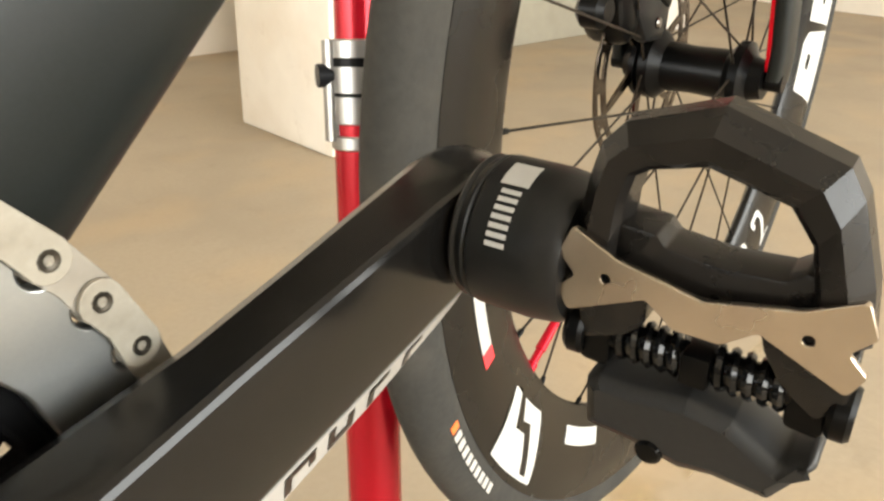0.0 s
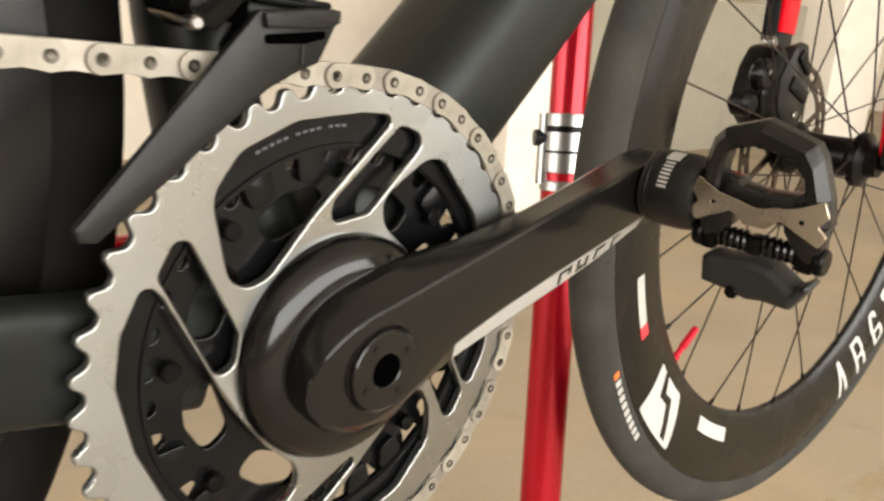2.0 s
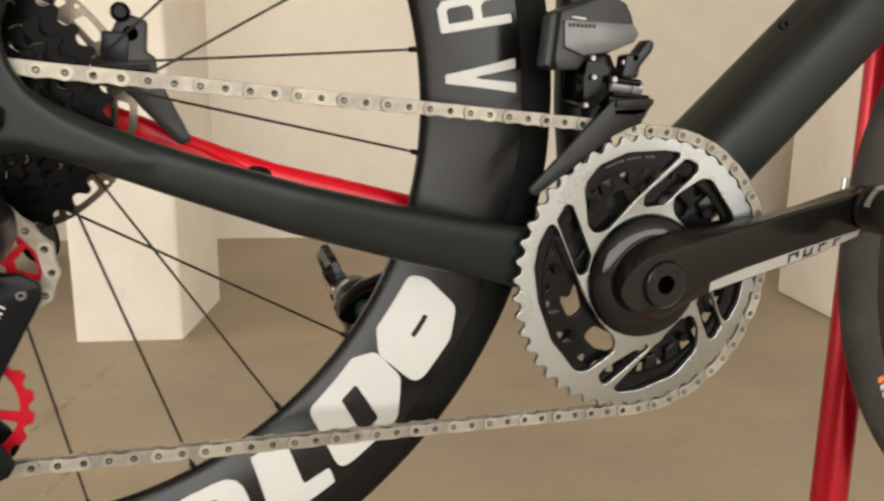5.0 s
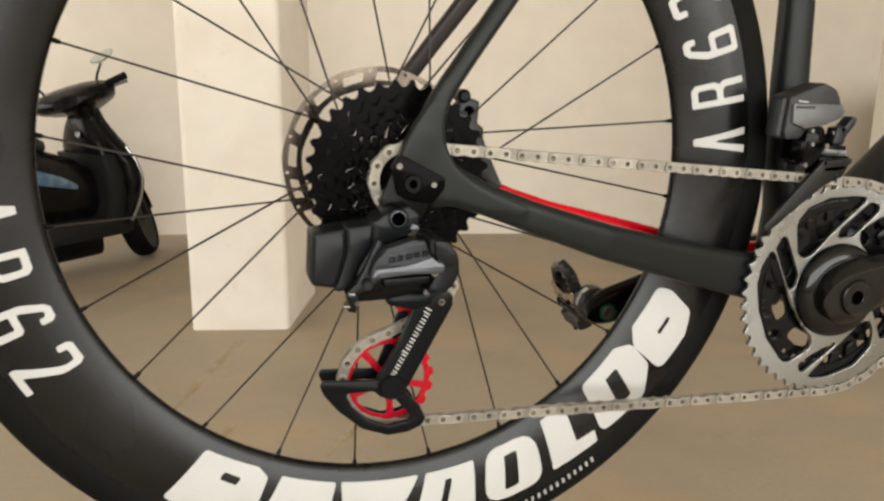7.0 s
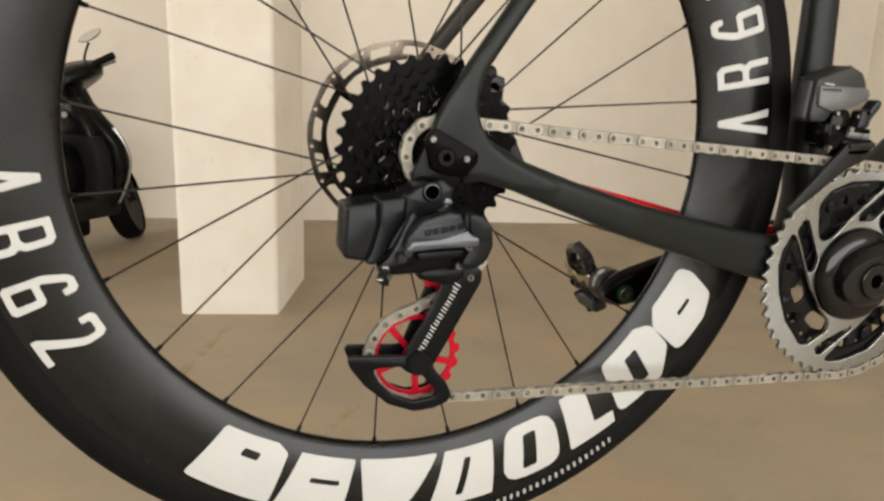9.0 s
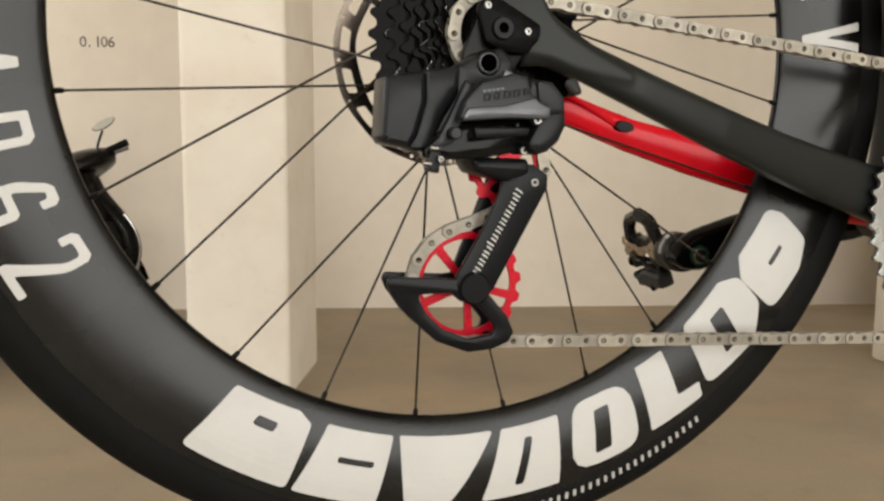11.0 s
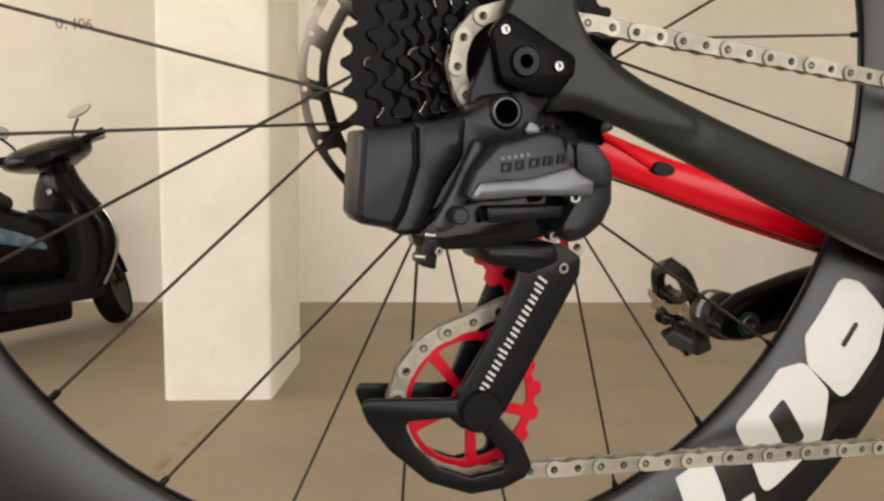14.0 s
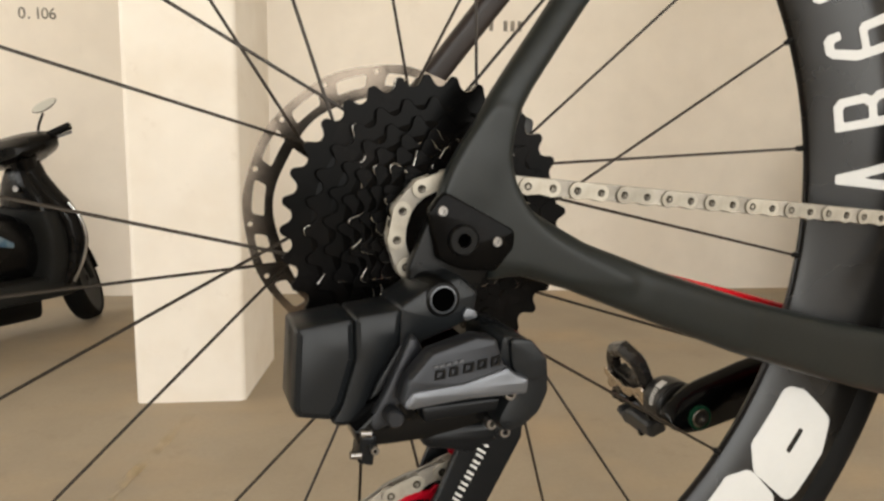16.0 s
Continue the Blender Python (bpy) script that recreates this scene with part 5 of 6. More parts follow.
# ---- rear derailleur ----
rear_mech = empty("rear_derailleur", parent=bicycle)
part("battery", moved(flat([rounded([(-0.0745, -0.0370), (-0.0520, -0.0315), (-0.0500, -0.0480), (-0.0535, -0.0665), (-0.0570, -0.0735), (-0.0705, -0.0725), (-0.0730, -0.0690)], 0.0022, 3)], -0.1160, -0.0860, 0.003), Matrix.Translation((0.0068, 0.023, 0))), M_MECH, rear_mech, "black derailleur battery")
part("battery_seat", moved(flat([rounded([(-0.0520, -0.0310), (-0.0330, -0.0270), (-0.0330, -0.0420), (-0.0405, -0.0560), (-0.0455, -0.0740), (-0.0530, -0.0755), (-0.0570, -0.0740), (-0.0535, -0.0665), (-0.0500, -0.0480)], 0.002, 3)], -0.1130, -0.0850, 0.0025), Matrix.Translation((0.0062, 0.0185, 0))), M_MECH, rear_mech)
part("main_knuckle", moved(flat([rounded([(-0.0330, -0.0265), (-0.0210, -0.0170), (-0.0090, -0.0130), (-0.0005, -0.0190), (-0.0010, -0.0290), (-0.0090, -0.0345), (-0.0210, -0.0400), (-0.0270, -0.0480), (-0.0310, -0.0620), (-0.0350, -0.0735), (-0.0440, -0.0760), (-0.0440, -0.0700), (-0.0390, -0.0560), (-0.0320, -0.0420)], 0.003, 3)], -0.1120, -0.0800, 0.003), Matrix.Translation((0.005, 0.0175, 0))), M_MECH, rear_mech, "black moulded knuckle")
part("knuckle_ridge", moved(flat([rounded([(-0.0290, -0.0330), (-0.0240, -0.0400), (-0.0285, -0.0560), (-0.0330, -0.0700), (-0.0400, -0.0735), (-0.0430, -0.0700), (-0.0370, -0.0560)], 0.003, 3)], -0.1165, -0.1100, 0.0022), Matrix.Translation((0.0035, 0.01, 0))), M_DARKGREY, rear_mech)
BOLT_AT = Matrix.Translation((-0.0108, 0.0036, -0.0226))
part("mount_bolt", moved(lathe([(0.0047, -0.0800), (0.0049, -0.0984), (0.0058, -0.0990), (0.0068, -0.0986), (0.0076, -0.0972), (0.0080, -0.0760), (0.0047, -0.0760)], 32), BOLT_AT), M_BLACK, rear_mech, "hollow black mounting bolt")
# black disc across the bolt's mouth paints the dark of its bore
part("bolt_bore", moved(lathe([(0.0001, -0.0988), (0.0047, -0.0988), (0.0047, -0.0970), (0.0001, -0.0970)], 28), BOLT_AT), M_HOLESHADE, rear_mech)
part("adjuster_tab", shape([(-0.0010, -0.0250), (0.0030, -0.0262), (0.0042, -0.0290), (-0.0005, -0.0305), (-0.0025, -0.0290)], 0.001, -0.0965, -0.0935, 0.0005), M_LINKFACE, rear_mech, "small satin steel tab")
part("bolt_ring", moved(lathe([(0.0048, -0.0986), (0.0051, -0.0992), (0.0056, -0.0991), (0.0056, -0.0984)], 32), BOLT_AT), M_LINKFACE, rear_mech, "thin lighter rim of the bolt")
part("outer_link", flat([rounded([(-0.0325, -0.0580), (-0.0300, -0.0470), (-0.0225, -0.0370), (-0.0060, -0.0305), (0.0020, -0.0310), (0.0060, -0.0400), (0.0160, -0.0470), (0.0160, -0.0510), (-0.0080, -0.0535)], 0.0022, 3)], -0.1230, -0.1110, 0.002), M_DARKGREY, rear_mech, "dark grey outer link")
part("link_edge", flat([rounded([(-0.0322, -0.0585), (-0.0290, -0.0510), (-0.0100, -0.0476), (0.0070, -0.0412), (0.0110, -0.0440), (0.0165, -0.0455), (0.0165, -0.0515), (-0.0080, -0.0540)], 0.002, 3)], -0.1246, -0.1120, 0.0018), M_LINKFACE, rear_mech, "satin grey lower edge of the link")
for k, w in enumerate((0.0040, 0.0034, 0.0040, 0.0036, 0.0034)):
    part("link_print", moved(flat([[(0, 0), (w, 0), (w + 0.0006, 0.0036), (0.0006, 0.0036)], [(0.0009, 0.0009), (w - 0.0012, 0.0009), (w - 0.0006, 0.0027), (0.0013, 0.0027)]], -0.0003, 0.0003), pose(-0.0210 + 0.0054 * k, -0.1234, -0.0468 + 0.0014 * k, 0, -12, 0)), M_BLACK, rear_mech)
for k in range(5):
    part("link_print", moved(block(0, 0.0016, -0.0003, 0.0003, 0, 0.0011), pose(-0.0218 + 0.0024 * k, -0.1234, -0.0424 + 0.0006 * k, 0, -12, 0)), M_LINKFACE, rear_mech)
part("pivot_knuckle", flat([rounded([(0.0060, -0.0300), (0.0150, -0.0310), (0.0225, -0.0345), (0.0290, -0.0430), (0.0305, -0.0530), (0.0275, -0.0620), (0.0215, -0.0680), (0.0140, -0.0710), (0.0080, -0.0660), (0.0140, -0.0520), (0.0060, -0.0410)], 0.006, 4)], -0.1170, -0.0760, 0.0045), M_MECH, rear_mech, "black moulded pivot knuckle")
part("knuckle_cap", flat([rounded([(0.0085, -0.0312), (0.0180, -0.0318), (0.0252, -0.0385), (0.0270, -0.0470), (0.0150, -0.0490), (0.0110, -0.0420)], 0.003, 3)], -0.1195, -0.1165, 0.0010), M_MECH, rear_mech)
part("inner_link", flat([rounded([(-0.0290, -0.0560), (0.0140, -0.0480), (0.0150, -0.0600), (0.0100, -0.0690), (-0.0150, -0.0760), (-0.0300, -0.0780), (-0.0420, -0.0790), (-0.0440, -0.0730)], 0.002, 3)], -0.1060, -0.0860, 0.0016), M_GLOSS, rear_mech)
part("lower_link", flat([rounded([(-0.0220, -0.0600), (0.0100, -0.0560), (0.0090, -0.0610), (-0.0200, -0.0660)], 0.0015, 3)], -0.1150, -0.1050, 0.001), M_PLASTIC, rear_mech)
for x, z, y, r in ((0.0108, -0.0527, -0.1215, 0.0023), (0.0098, -0.0687, -0.1100, 0.0022), (-0.0368, -0.0784, -0.1110, 0.0017)):
    part("pivot_bolt", socket_bolt(x, z, r, y, 0.006), M_STEELBOLT, rear_mech, "small steel bolt")
for z, x0 in ((-0.0730, -0.0480), (-0.0815, -0.0510)):
    part("limit_screw", moved(lathe([(0.0001, 0.0), (0.0016, 0.0), (0.0016, 0.0042), (0.0001, 0.0042)], 12), pose(x0 + 0.010, -0.1065, z, 0, 0, 90)), M_STEELBOLT, rear_mech, "small steel limit screw")
part("link_pivot", disc(-0.0316, -0.0643, 0.0034, -0.1160, -0.1080, 20, 0.0008), M_DARKGREY, rear_mech, "dull grey pivot end")
part("screw_mount", moved(shape([(-0.0440, -0.0740), (-0.0380, -0.0740), (-0.0380, -0.0860), (-0.0440, -0.0850)], 0.0012, -0.1130, -0.1010, 0.001), Matrix.Translation((0.0022, 0.006, 0))), M_PLASTIC, rear_mech)
part("spring_housing", flat([rounded([(-0.0180, -0.0750), (0.0180, -0.0720), (0.0200, -0.0800), (0.0080, -0.0860), (-0.0120, -0.0830)], 0.003, 3)], -0.0980, -0.0660, 0.003), M_PLASTIC, rear_mech)

# oversized pulley cage
LOW, UP = (0.0015, -0.1500), (0.0190, -0.0765)
CAGE_Y = -0.0745
part("cage_arm", flat([rounded([(0.0120, -0.0760), (0.0300, -0.0740), (0.0400, -0.0790), (0.0405, -0.0870), (0.0260, -0.1210), (0.0135, -0.1500), (0.0080, -0.1565), (0.0020, -0.1580), (-0.0060, -0.1555), (-0.0105, -0.1490), (-0.0095, -0.1420), (0.0040, -0.1130), (0.0110, -0.0920)], 0.004, 3)], CAGE_Y - 0.0025, CAGE_Y + 0.0025, 0.0012), M_PLASTIC, rear_mech, "black composite cage arm with white print")
loop = [(-0.0512, -0.1510), (-0.0500, -0.1470), (-0.0125, -0.1455), (-0.0040, -0.1440), (0.0080, -0.1500), (0.0240, -0.1650), (0.0298, -0.1750), (0.0270, -0.1810), (0.0170, -0.1860), (0.0020, -0.1885), (-0.0180, -0.1830), (-0.0370, -0.1690), (-0.0480, -0.1570)]
eye = [(-0.0330, -0.1560), (-0.0120, -0.1540), (-0.0060, -0.1585), (0.0040, -0.1590), (0.0170, -0.1720), (0.0165, -0.1770), (0.0010, -0.1805), (-0.0150, -0.1755), (-0.0260, -0.1665)]
part("cage_loop", flat([rounded(loop, 0.003, 3), rounded(eye, 0.003, 3)], CAGE_Y - 0.0022, CAGE_Y + 0.0022, 0.0012), M_PLASTIC, rear_mech)
part("inner_cage_plate", flat([rounded([(x * 0.96, z) for x, z in loop], 0.003, 3), rounded(eye, 0.003, 3)], -0.0520, -0.0490, 0.0006), M_PLASTIC, rear_mech)
part("inner_cage_arm", flat([rounded([(0.012, -0.080), (0.034, -0.080), (0.012, -0.150), (-0.008, -0.150)], 0.005, 3)], -0.0520, -0.0490, 0.0006), M_PLASTIC, rear_mech)
part("cage_hub", disc(LOW[0], LOW[1], 0.0100, CAGE_Y - 0.0040, CAGE_Y + 0.002, 28, 0.0016), M_PLASTIC, rear_mech)
part("cage_bolt", socket_bolt(0.0315, -0.0845, 0.0026, CAGE_Y - 0.0036, 0.003), M_STEELBOLT, rear_mech)


def pulley(name, teeth_n, r, centre, hub, spokes_n):
    """An open red pulley: toothed ring, hub and thin spokes."""
    x, z = centre
    windows = []
    for k in range(spokes_n):
        a0, a1 = 360 / spokes_n * k + 5.5, 360 / spokes_n * (k + 1) - 5.5
        windows.append(rounded(arc(0, 0, r - 0.0066, a0, a1, 8) + arc(0, 0, hub, a1 - 9, a0 + 9, 4), 0.0012, 2))
    bm = flat([gear(teeth_n, r - 0.0008, 0.0030)] + windows + [arc(0, 0, 0.0035, 0, 330, 11)], -0.0012, 0.0012, 0.0003)
    ob = part(name, bm, M_REDANO, rear_mech, "red anodised open pulley wheel", smooth=False)
    ob.matrix_basis = Matrix.Translation((x, -0.0610, z)) @ Matrix.Rotation(radians(9), 4, "Y")


pulley("pulley", 17, 0.0346, LOW, 0.0085, 5)
pulley("pulley", 12, 0.0245, UP, 0.0085, 6)
# print along the cage arm, a word turned into bars
d = Vector((0.0275, 0.0, -0.0600)).normalized()
for k in range(24):
    p = Vector((0.0230, CAGE_Y - 0.0027, -0.0905)).lerp(Vector((-0.0022, CAGE_Y - 0.0027, -0.1484)), (k + (0.12 if k % 2 else 0.0)) / 23.2)
    tall = 0.0030 if k in (0, 1, 13) else 0.0019
    bar = flat([[(-0.0007, -0.0019), (0.0003, -0.0019), (0.0007, tall), (-0.0003, tall)]], -0.0001, 0.0003)
    part("arm_print", moved(bar, Matrix.Translation(p) @ Matrix.Rotation(radians(-66), 4, "Y")), M_WHITE, rear_mech)


# ---- chain ----
def tangent(c1, r1, s1, c2, r2, s2):
    """Where a line leaves one circle and meets the next; s is 1 where the chain runs anticlockwise."""
    d = Vector(c2) - Vector(c1)
    phi = math.atan2(d.y, d.x) - math.asin((s2 * r2 - s1 * r1) / d.length)
    left = Vector((-math.sin(phi), math.cos(phi)))
    return Vector(c1) - left * (s1 * r1), Vector(c2) - left * (s2 * r2)


def chain_path():
    wheels = [(BB, 0.0960, 1, RING_Y), ((0, 0), 0.0238, 1, -0.0611), (UP, 0.0245, -1, -0.0610), (LOW, 0.0346, 1, -0.0610)]
    pts = []

    def wrap(i, a0, a1):
        c, r, s, y = wheels[i]
        if s > 0:
            while a1 < a0:
                a1 += 2 * math.pi
        else:
            while a1 > a0:
                a1 -= 2 * math.pi
        n = max(3, int(abs(a1 - a0) * r / 0.0008))
        for k in range(n + 1):
            a = a0 + (a1 - a0) * k / n
            pts.append(Vector((c[0] + r * math.cos(a), y, c[1] + r * math.sin(a))))

    joins = [tangent(wheels[i][0], wheels[i][1], wheels[i][2], wheels[(i + 1) % 4][0], wheels[(i + 1) % 4][1], wheels[(i + 1) % 4][2]) for i in range(4)]
    ang = lambda i, p: math.atan2(p.y - wheels[i][0][1], p.x - wheels[i][0][0])
    start = radians(15.2)
    wrap(0, start, ang(0, joins[0][0]))
    for i in (1, 2, 3):
        wrap(i, ang(i, joins[i - 1][1]), ang(i, joins[i][0]))
    wrap(0, ang(0, joins[3][1]), start)
    return pts


def link_outline(big, waist):
    """A plate that is waisted towards the sprockets and flat along its outer edge."""
    h = 0.00635
    return arc(h, 0, big, -88, 115, 8) + [(0, waist)] + arc(-h, 0, big, 65, 268, 8)


chain = empty("chain", parent=bicycle)
outer_bm = join(flat([link_outline(0.0041, 0.0031)], -0.0034, -0.0024, 0.0002), flat([link_outline(0.0041, 0.0031)], 0.0024, 0.0034, 0.0002))
inner_bm = join(flat([link_outline(0.0042, 0.0033)], -0.0022, -0.0012, 0.0002), flat([link_outline(0.0042, 0.0033)], 0.0012, 0.0022, 0.0002), disc(-0.00635, 0, 0.0038, -0.0012, 0.0012, 10), disc(0.00635, 0, 0.0038, -0.0012, 0.0012, 10))
pin_bm = lathe([(0.0001, -0.0034), (0.0009, -0.0034), (0.0014, -0.0037), (0.0019, -0.0037), (0.0019, 0.0037), (0.0001, 0.0037)], 10)
outer_me, inner_me, pin_me = finish(outer_bm, "outer_link", M_CHAIN, smooth=False), finish(inner_bm, "inner_link", M_LINK, smooth=False), finish(pin_bm, "chain_pin", M_PIN)
path_pts = chain_path()
for q in path_pts:
    if 0.0 < q.x < 0.38 and q.z > 0.0:
        q.z -= 0.0004 * math.sin(math.pi * q.x / 0.38)
    elif 0.012 < q.x < 0.40 and q.z < -0.145:
        q.z -= 0.0055 * math.sin(math.pi * (q.x - 0.012) / 0.388)
lens = [0.0]
for a, b in zip(path_pts, path_pts[1:]):
    lens.append(lens[-1] + (b - a).length)
count = 2 * round(lens[-1] / 0.0127 / 2)
pitch = lens[-1] / count


def on_path(s):
    s = min(max(s, 0), lens[-1])
    i = min(int(np.searchsorted(lens, s)), len(lens) - 1)
    i = max(i, 1)
    t = (s - lens[i - 1]) / max(lens[i] - lens[i - 1], 1e-9)
    return path_pts[i - 1].lerp(path_pts[i], t)


for k in range(count):
    a, b = on_path(k * pitch), on_path((k + 1) * pitch)
    along = (b - a).normalized()
    up = along.cross(Vector((0, 1, 0))).normalized()
    side = up.cross(along)
    m = Matrix((along, side, up)).transposed().to_4x4()
    ob = new("outer_link" if k % 2 == 0 else "inner_link", outer_me if k % 2 == 0 else inner_me)
    ob.parent = chain
    ob.matrix_basis = Matrix.Translation((a + b) / 2) @ m
    pin = new("chain_pin", pin_me)
    pin.parent = chain
    pin.matrix_basis = Matrix.Translation(a) @ m


# ---- repair stand behind the bicycle ----
BIKE = bicycle.matrix_basis.copy()


def on_bike(x, y, z):
    return BIKE @ Vector((x, y, z))


stand = empty("repair_stand", Matrix())
tagged(stand, "red anodised repair stand with a chrome quick-release collar", "repair stand")
foot, top = on_bike(0.7880, 0.0478, -0.9000), on_bike(0.8115, 0.2095, 0.4400)
axis = (top - foot).normalized()
foot = foot - axis * ((foot.z - 0.05) / axis.z)
collar = on_bike(0.8024, 0.1515, -0.0330)
along = (collar - foot).length
lower_top = foot + axis * (along - 0.012)


def column(p0, p1, r, n=36, ridges=0, depth=0.0):
    d = p1 - p0
    rings = []
    side = d.cross(Vector((0, 1, 0))).normalized()
    up = d.normalized().cross(side)
    for p in (p0, p1):
        rings.append([p + (side * math.cos(2 * math.pi * k / n) + up * math.sin(2 * math.pi * k / n)) * (r - (depth if ridges and (k * ridges // n * 0 + (k % (n // ridges)) == 0) else 0)) for k in range(n)])
    return loft(rings)


part("lower_tube", column(foot, lower_top, 0.0190), M_POLE, stand, "red anodised lower tube")
part("upper_tube", column(lower_top - axis * 0.05, top, 0.0165, 36, 6, 0.0007), M_POLE, stand, "fluted red anodised upper tube")


def collar_ring(s0, s1, r0, r1):
    m = Matrix.Translation(foot) @ axis.to_track_quat("Y", "Z").to_matrix().to_4x4()
    return moved(lathe([(r0, s0), (r1 - 0.001, s0), (r1, s0 + 0.001), (r1, s1 - 0.001), (r1 - 0.001, s1), (r0, s1)], 40), m)


for s0, s1, r in ((-0.020, 0.031, 0.0206), (-0.036, -0.027, 0.0206)):
    part("collar_ring", collar_ring(along + s0, along + s1, 0.0160, r), M_CHROME, stand, "chrome collar ring")
for s0, s1 in ((0.014, 0.021), (-0.004, 0.000)):
    part("collar_slot", collar_ring(along + s0, along + s1, 0.0160, 0.0208), M_BLACK, stand)
lever = Vector((-0.78, 0.58, 0)).normalized()
base = foot + axis * along
p = base + lever * 0.0180
part("collar_spine", column(p + axis * -0.030, p + axis * 0.031, 0.0070, 14), M_CHROME, stand)
part("collar_screw", column(base + lever * 0.016 + axis * 0.010, base + lever * 0.0285 + axis * 0.010, 0.0072, 20), M_DARKGREY, stand)
part("head_arm", column(top - axis * 0.03, on_bike(0.640, 0.050, 0.452), 0.015), M_POLE, stand)
part("clamp_jaw", moved(block(-0.04, 0.04, -0.055, 0.035, -0.034, 0.034, 0.010), Matrix.Translation(on_bike(0.625, 0.03, 0.452)) @ pose(0, 0, 0, 0, NOSE_DOWN, 0)), M_BLACK, stand, "black clamp jaw on the top tube")
for k in range(3):
    a = radians(100 + 120 * k)
    end = Vector((foot.x + 0.55 * math.cos(a), foot.y + 0.55 * math.sin(a), 0.018))
    leg = part("leg", tube([foot + axis * 0.30, end], 0.012, 12), M_POLE, stand)
    part("rubber_foot", moved(lathe([(0.0001, -0.018), (0.022, -0.018), (0.024, -0.010), (0.018, 0.006), (0.0001, 0.006)], 20), Matrix.Translation(end) @ pose(0, 0, 0, 90, 0, 0)), M_TYRE, leg)
part("foot_plug", column(foot - axis * 0.05, foot + axis * 0.01, 0.021), M_BLACK, stand)


# ---- scooter by the wall: x ahead, y left, z up, origin on the floor under its middle ----
scooter = empty("motor_scooter", ROOM @ pose(-1.650, 3.092, 0, 0, 0, 55))
tagged(scooter, "parked black motor scooter with a blue side decal", "motor scooter")


def tyre_y(r, w):
    prof = [(r - 0.035, -w * 0.8), (r - 0.02, -w), (r - 0.006, -w * 0.75), (r, -w * 0.3), (r, w * 0.3), (r - 0.006, w * 0.75), (r - 0.02, w), (r - 0.035, w * 0.8)]
    return lathe(prof, 40)


# the bars and the front wheel are turned to the left
RAKE, HEADSET = Vector((-math.sin(radians(25)), 0, math.cos(radians(25)))), Matrix.Translation((0.57, 0, 0.19))
BARS = HEADSET @ Matrix.Rotation(radians(44), 4, RAKE) @ HEADSET.inverted()


def scooter_wheel(x, small, m):
    shrink = Matrix.Diagonal((small, 1, small, 1))
    hub = Matrix.Translation((x, 0, 0.215 * small)) @ shrink
    part("tyre", moved(tyre_y(0.215, 0.050), m @ hub), M_TYRE, scooter)
    part("wheel_rim", moved(lathe([(0.02, -0.04), (0.09, -0.03), (0.150, -0.042), (0.182, -0.042), (0.182, 0.042), (0.150, 0.042), (0.09, 0.03), (0.02, 0.04)], 36), m @ hub), M_SCOOTGREY, scooter)


scooter_wheel(0.59, 0.90, BARS)
scooter_wheel(-0.58, 1.0, Matrix())
part("leg_shield", loft([oval((x, 0, z), (t, 0, 0), (0, w, 0), 28, 3.0) for x, z, t, w in ((0.385, 0.22, 0.045, 0.18), (0.415, 0.30, 0.050, 0.215), (0.425, 0.42, 0.055, 0.235), (0.410, 0.52, 0.060, 0.228), (0.385, 0.60, 0.065, 0.190), (0.365, 0.66, 0.060, 0.135), (0.345, 0.72, 0.055, 0.090), (0.33, 0.78, 0.050, 0.070))]), M_SCOOTER, scooter, "glossy black leg shield")
part("inner_panel", loft([oval((x, 0, z), (0.060, 0, 0), (0, w, 0), 24, 4.0) for x, z, w in ((0.335, 0.25, 0.185), (0.345, 0.36, 0.208), (0.335, 0.48, 0.208), (0.320, 0.565, 0.180))]), M_SCOOTGREY, scooter, "dark grey plastic inner panel")
part("glove_box", loft([oval((x, 0, z), (t, 0, 0), (0, w, 0), 24, 2.8) for x, z, t, w in ((0.33, 0.55, 0.050, 0.165), (0.325, 0.61, 0.060, 0.150), (0.315, 0.68, 0.060, 0.105), (0.310, 0.74, 0.045, 0.070))]), M_SCOOTER, scooter, "black glove box under the bars")
part("chrome_trim", tube(smoothed([(0.405, -0.192, 0.24), (0.432, -0.226, 0.34), (0.442, -0.244, 0.44), (0.424, -0.232, 0.53), (0.397, -0.196, 0.60)]), 0.008, 10), M_CHROME, scooter, "chrome side trim")
part("front_mudguard", moved(lathe([(0.225, -0.06), (0.240, -0.03), (0.243, 0.0), (0.240, 0.03), (0.225, 0.06), (0.220, 0.05), (0.232, 0.0), (0.220, -0.05)], 16, 10, 150), BARS @ Matrix.Translation((0.59, 0, 0.195)) @ Matrix.Diagonal((0.90, 1, 0.90, 1))), M_SCOOTER, scooter)
for s in (-1, 1):
    part("front_fork", moved(tube([(0.58, s * 0.065, 0.19), (0.45, s * 0.055, 0.50)], 0.015, 10), BARS), M_SCOOTGREY, scooter)
part("steering_neck", loft([oval((x, 0, z), (t, 0, 0), (0, w, 0), 20, 2.4) for x, z, t, w in ((0.335, 0.72, 0.055, 0.080), (0.310, 0.78, 0.060, 0.080), (0.29, 0.83, 0.065, 0.100))]), M_SCOOTER, scooter)
part("handlebar_cowl", moved(loft([oval((x, 0, z), (0, w, 0), (0, 0, hgt), 24, 2.3) for x, z, w, hgt in ((0.16, 0.798, 0.07, 0.025), (0.20, 0.812, 0.15, 0.045), (0.28, 0.826, 0.200, 0.060), (0.36, 0.820, 0.180, 0.060), (0.43, 0.798, 0.100, 0.040))]), BARS), M_SCOOTER, scooter, "glossy black handlebar cowl")
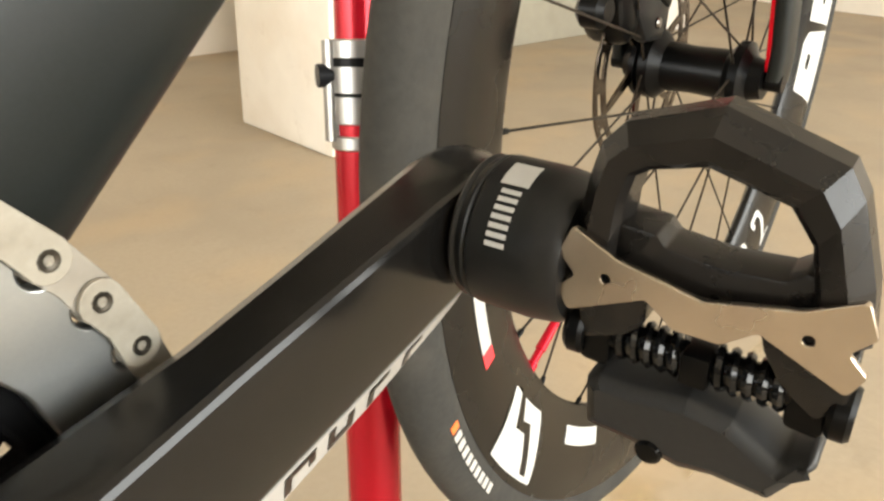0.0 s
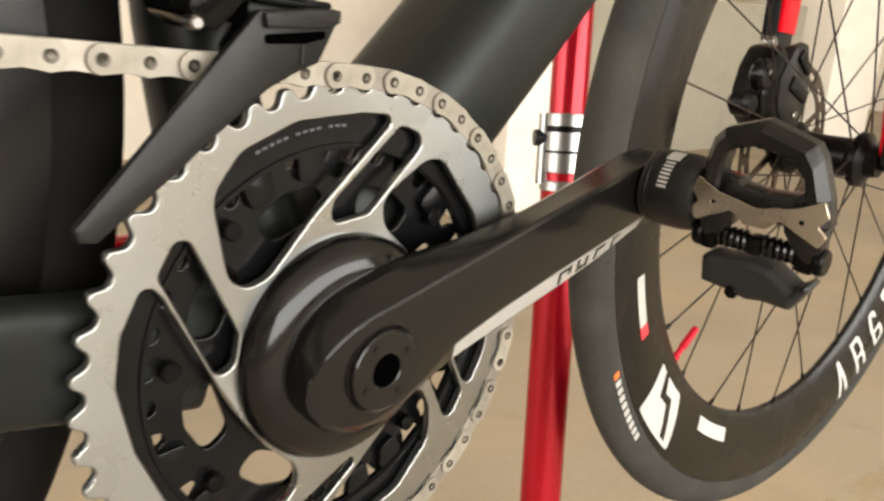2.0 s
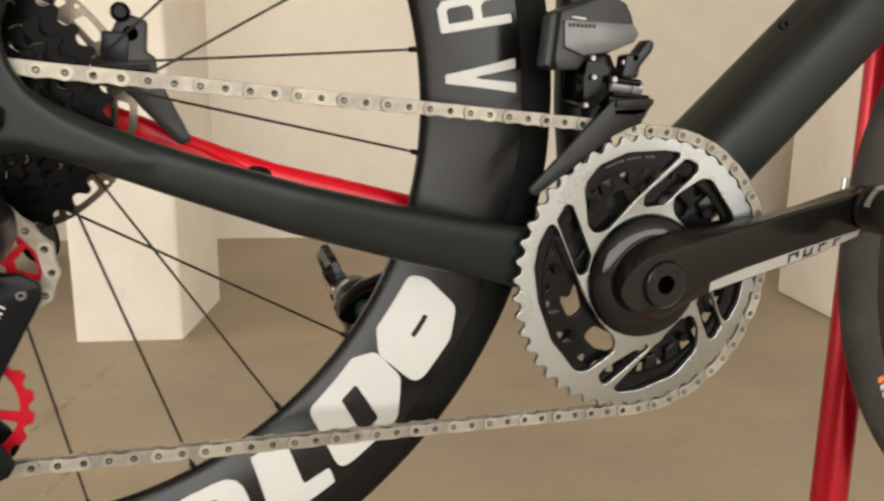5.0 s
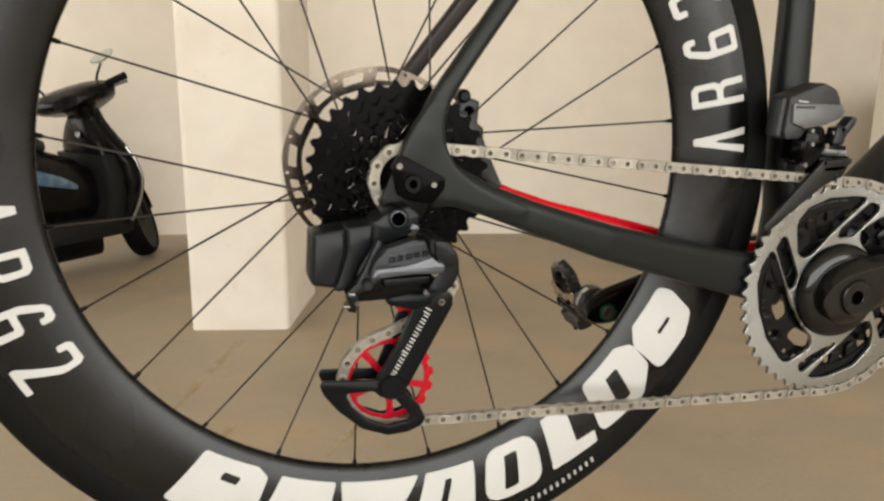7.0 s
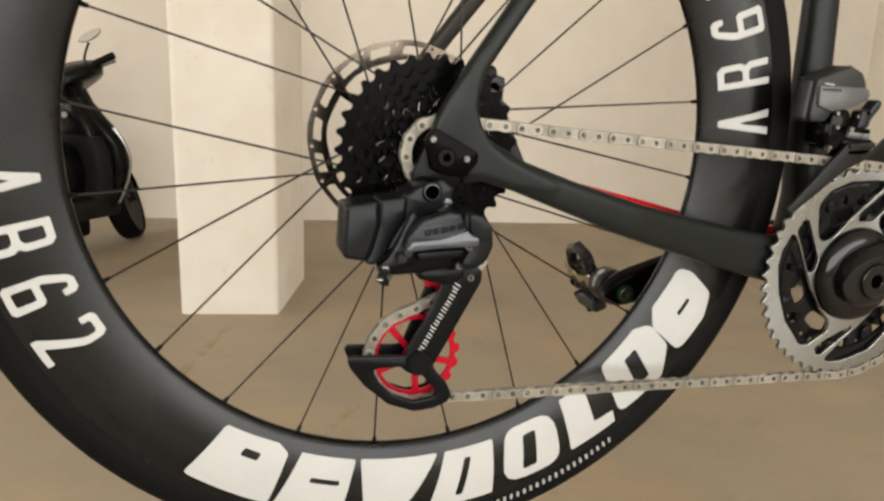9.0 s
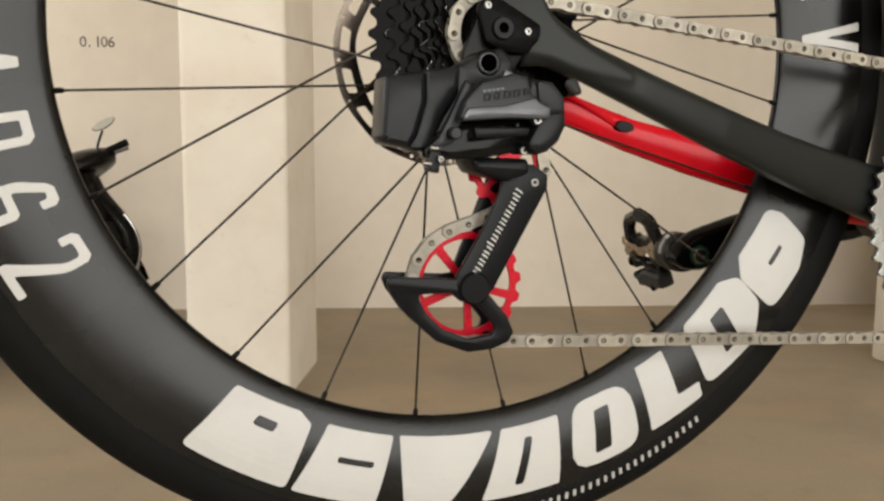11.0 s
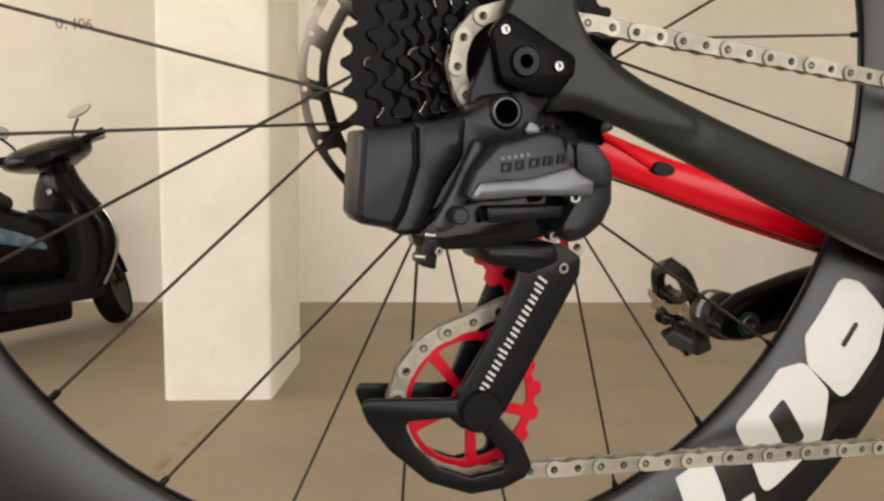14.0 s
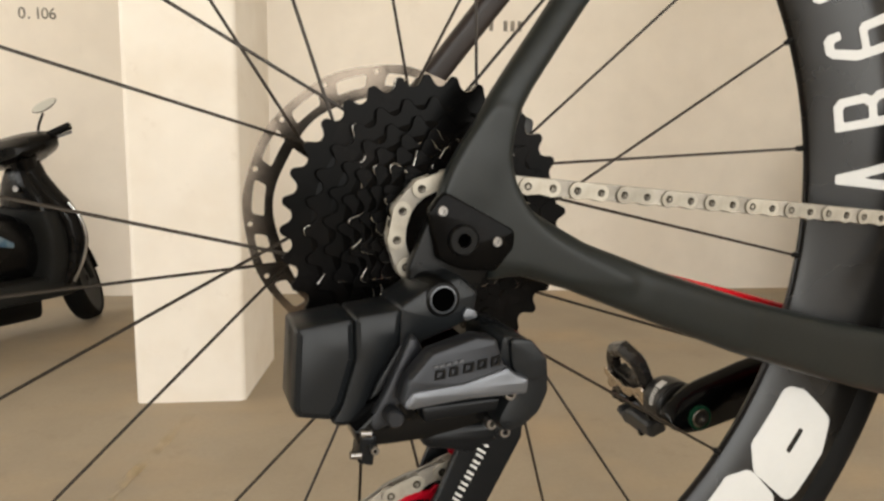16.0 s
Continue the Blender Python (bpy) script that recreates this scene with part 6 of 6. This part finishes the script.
for s in (-1, 1):
    part("grip", moved(tube([(0.285, s * 0.10, 0.835), (0.275, s * 0.18, 0.848), (0.262, s * 0.268, 0.857)], [0.015, 0.016, 0.018], 12), BARS), M_TYRE, scooter)
    part("brake_lever", moved(tube([(0.31, s * 0.12, 0.835), (0.305, s * 0.19, 0.832), (0.295, s * 0.26, 0.835)], 0.007, 8), BARS), M_GREYMETAL, scooter)
    part("mirror_stem", moved(tube(smoothed([(0.30, s * 0.12, 0.86), (0.305, s * 0.135, 0.90), (0.31, s * 0.170, 0.950)]), 0.006, 8), BARS), M_BLACK, scooter)
    glass_pose = BARS @ pose(0.315, s * 0.184, 0.978, 0, -38 * s, 0) @ pose(0, 0, 0, 8, 0, 78) @ Matrix.Diagonal((1.15, 0.8, 0.72, 1))
    head = part("mirror_head", moved(lathe([(0.0001, -0.012), (0.035, -0.010), (0.050, 0.0), (0.052, 0.004), (0.0001, 0.004)], 28), glass_pose), M_BLACK, scooter)
    part("mirror_glass", moved(lathe([(0.0001, 0.0045), (0.049, 0.0045), (0.049, 0.0065), (0.0001, 0.0065)], 28), glass_pose), M_MIRROR, head, "oval mirror glass")
part("floorboard", block(-0.05, 0.44, -0.175, 0.175, 0.17, 0.27, 0.03), M_SCOOTGREY, scooter)
part("belly_pan", block(-0.35, 0.31, -0.11, 0.11, 0.075, 0.20, 0.03), M_BLACK, scooter)
part("body", loft([oval((x, 0, z), (0, w, 0), (0, 0, hgt), 28, 2.6) for x, z, w, hgt in ((0.33, 0.37, 0.11, 0.12), (0.22, 0.40, 0.13, 0.15), (0.10, 0.42, 0.145, 0.17), (-0.08, 0.47, 0.165, 0.19), (-0.30, 0.50, 0.19, 0.20), (-0.55, 0.56, 0.18, 0.18), (-0.75, 0.62, 0.13, 0.12), (-0.88, 0.66, 0.06, 0.05))]), M_SCOOTER, scooter, "glossy black rear body")
for s in (-1, 1):
    part("side_decal", loft([oval((x, s * y, z), (0, 0.004, 0), (0, 0, hgt), 16, 2.2) for x, y, z, hgt in ((0.16, 0.142, 0.43, 0.012), (0.08, 0.152, 0.46, 0.025), (-0.10, 0.176, 0.51, 0.035), (-0.20, 0.184, 0.53, 0.05), (-0.34, 0.196, 0.56, 0.08), (-0.52, 0.186, 0.60, 0.05))]), M_BLUE, scooter, "blue and silver side decal")
part("seat", loft([oval((x, 0, z), (0, w, 0), (0, 0, hgt), 24, 2.8) for x, z, w, hgt in ((0.06, 0.62, 0.08, 0.03), (-0.06, 0.67, 0.12, 0.05), (-0.14, 0.69, 0.13, 0.05), (-0.35, 0.71, 0.15, 0.06), (-0.60, 0.74, 0.14, 0.06), (-0.82, 0.77, 0.10, 0.04))]), M_SEAT, scooter, "long black vinyl seat")
part("engine_case", block(-0.66, -0.24, 0.05, 0.15, 0.16, 0.32, 0.03), M_GREYMETAL, scooter)
part("exhaust", tube(smoothed([(-0.20, -0.12, 0.16), (-0.40, -0.15, 0.17), (-0.62, -0.16, 0.22), (-0.80, -0.16, 0.26)]), [0.02] * 6 + [0.03] * 2 + [0.05] * 11, 14), M_GREYMETAL, scooter)
part("tail_lamp", moved(block(-0.93, -0.86, -0.06, 0.06, 0.62, 0.70, 0.02), Matrix()), M_REDDECAL, scooter)
part("side_stand", tube([(-0.05, 0.10, 0.18), (-0.02, 0.22, 0.01)], 0.011, 8), M_BLACK, scooter)
part("lock_barrel", moved(disc(0, 0, 0.015, -0.02, -0.006, 16, 0.002), pose(0.262, -0.05, 0.66, 0, 0, -80)), M_CHROME, scooter)

# ---- faded bay numbers on the wall; the one that cannot be read is bars ----
for x0 in (-1.700, 0.770):
    bay = empty("bay_marking", ROOM @ pose(x0, 4.0985, 1.505))
    tagged(bay, "faded dark stencil marking on the cream wall", "wall marking", "bay markings")
    if x0 < 0:
        for ch, dx in zip("0.106", (0.0, 0.034, 0.080, 0.114, 0.152)):
            bm = moved(lettering(ch, 0.082, weight=0.001), pose(dx, 0.0005, -0.028))
            part("stencil_digit", bm, M_NUMBER, bay, smooth=False)
        continue
    for k in (0, 2, 3, 4):
        part("stencil_bar", moved(block(-0.011, 0.011, -0.0012, 0.0012, -0.028, 0.028), Matrix.Translation((0.040 * k, 0, 0))), M_NUMBER, bay)
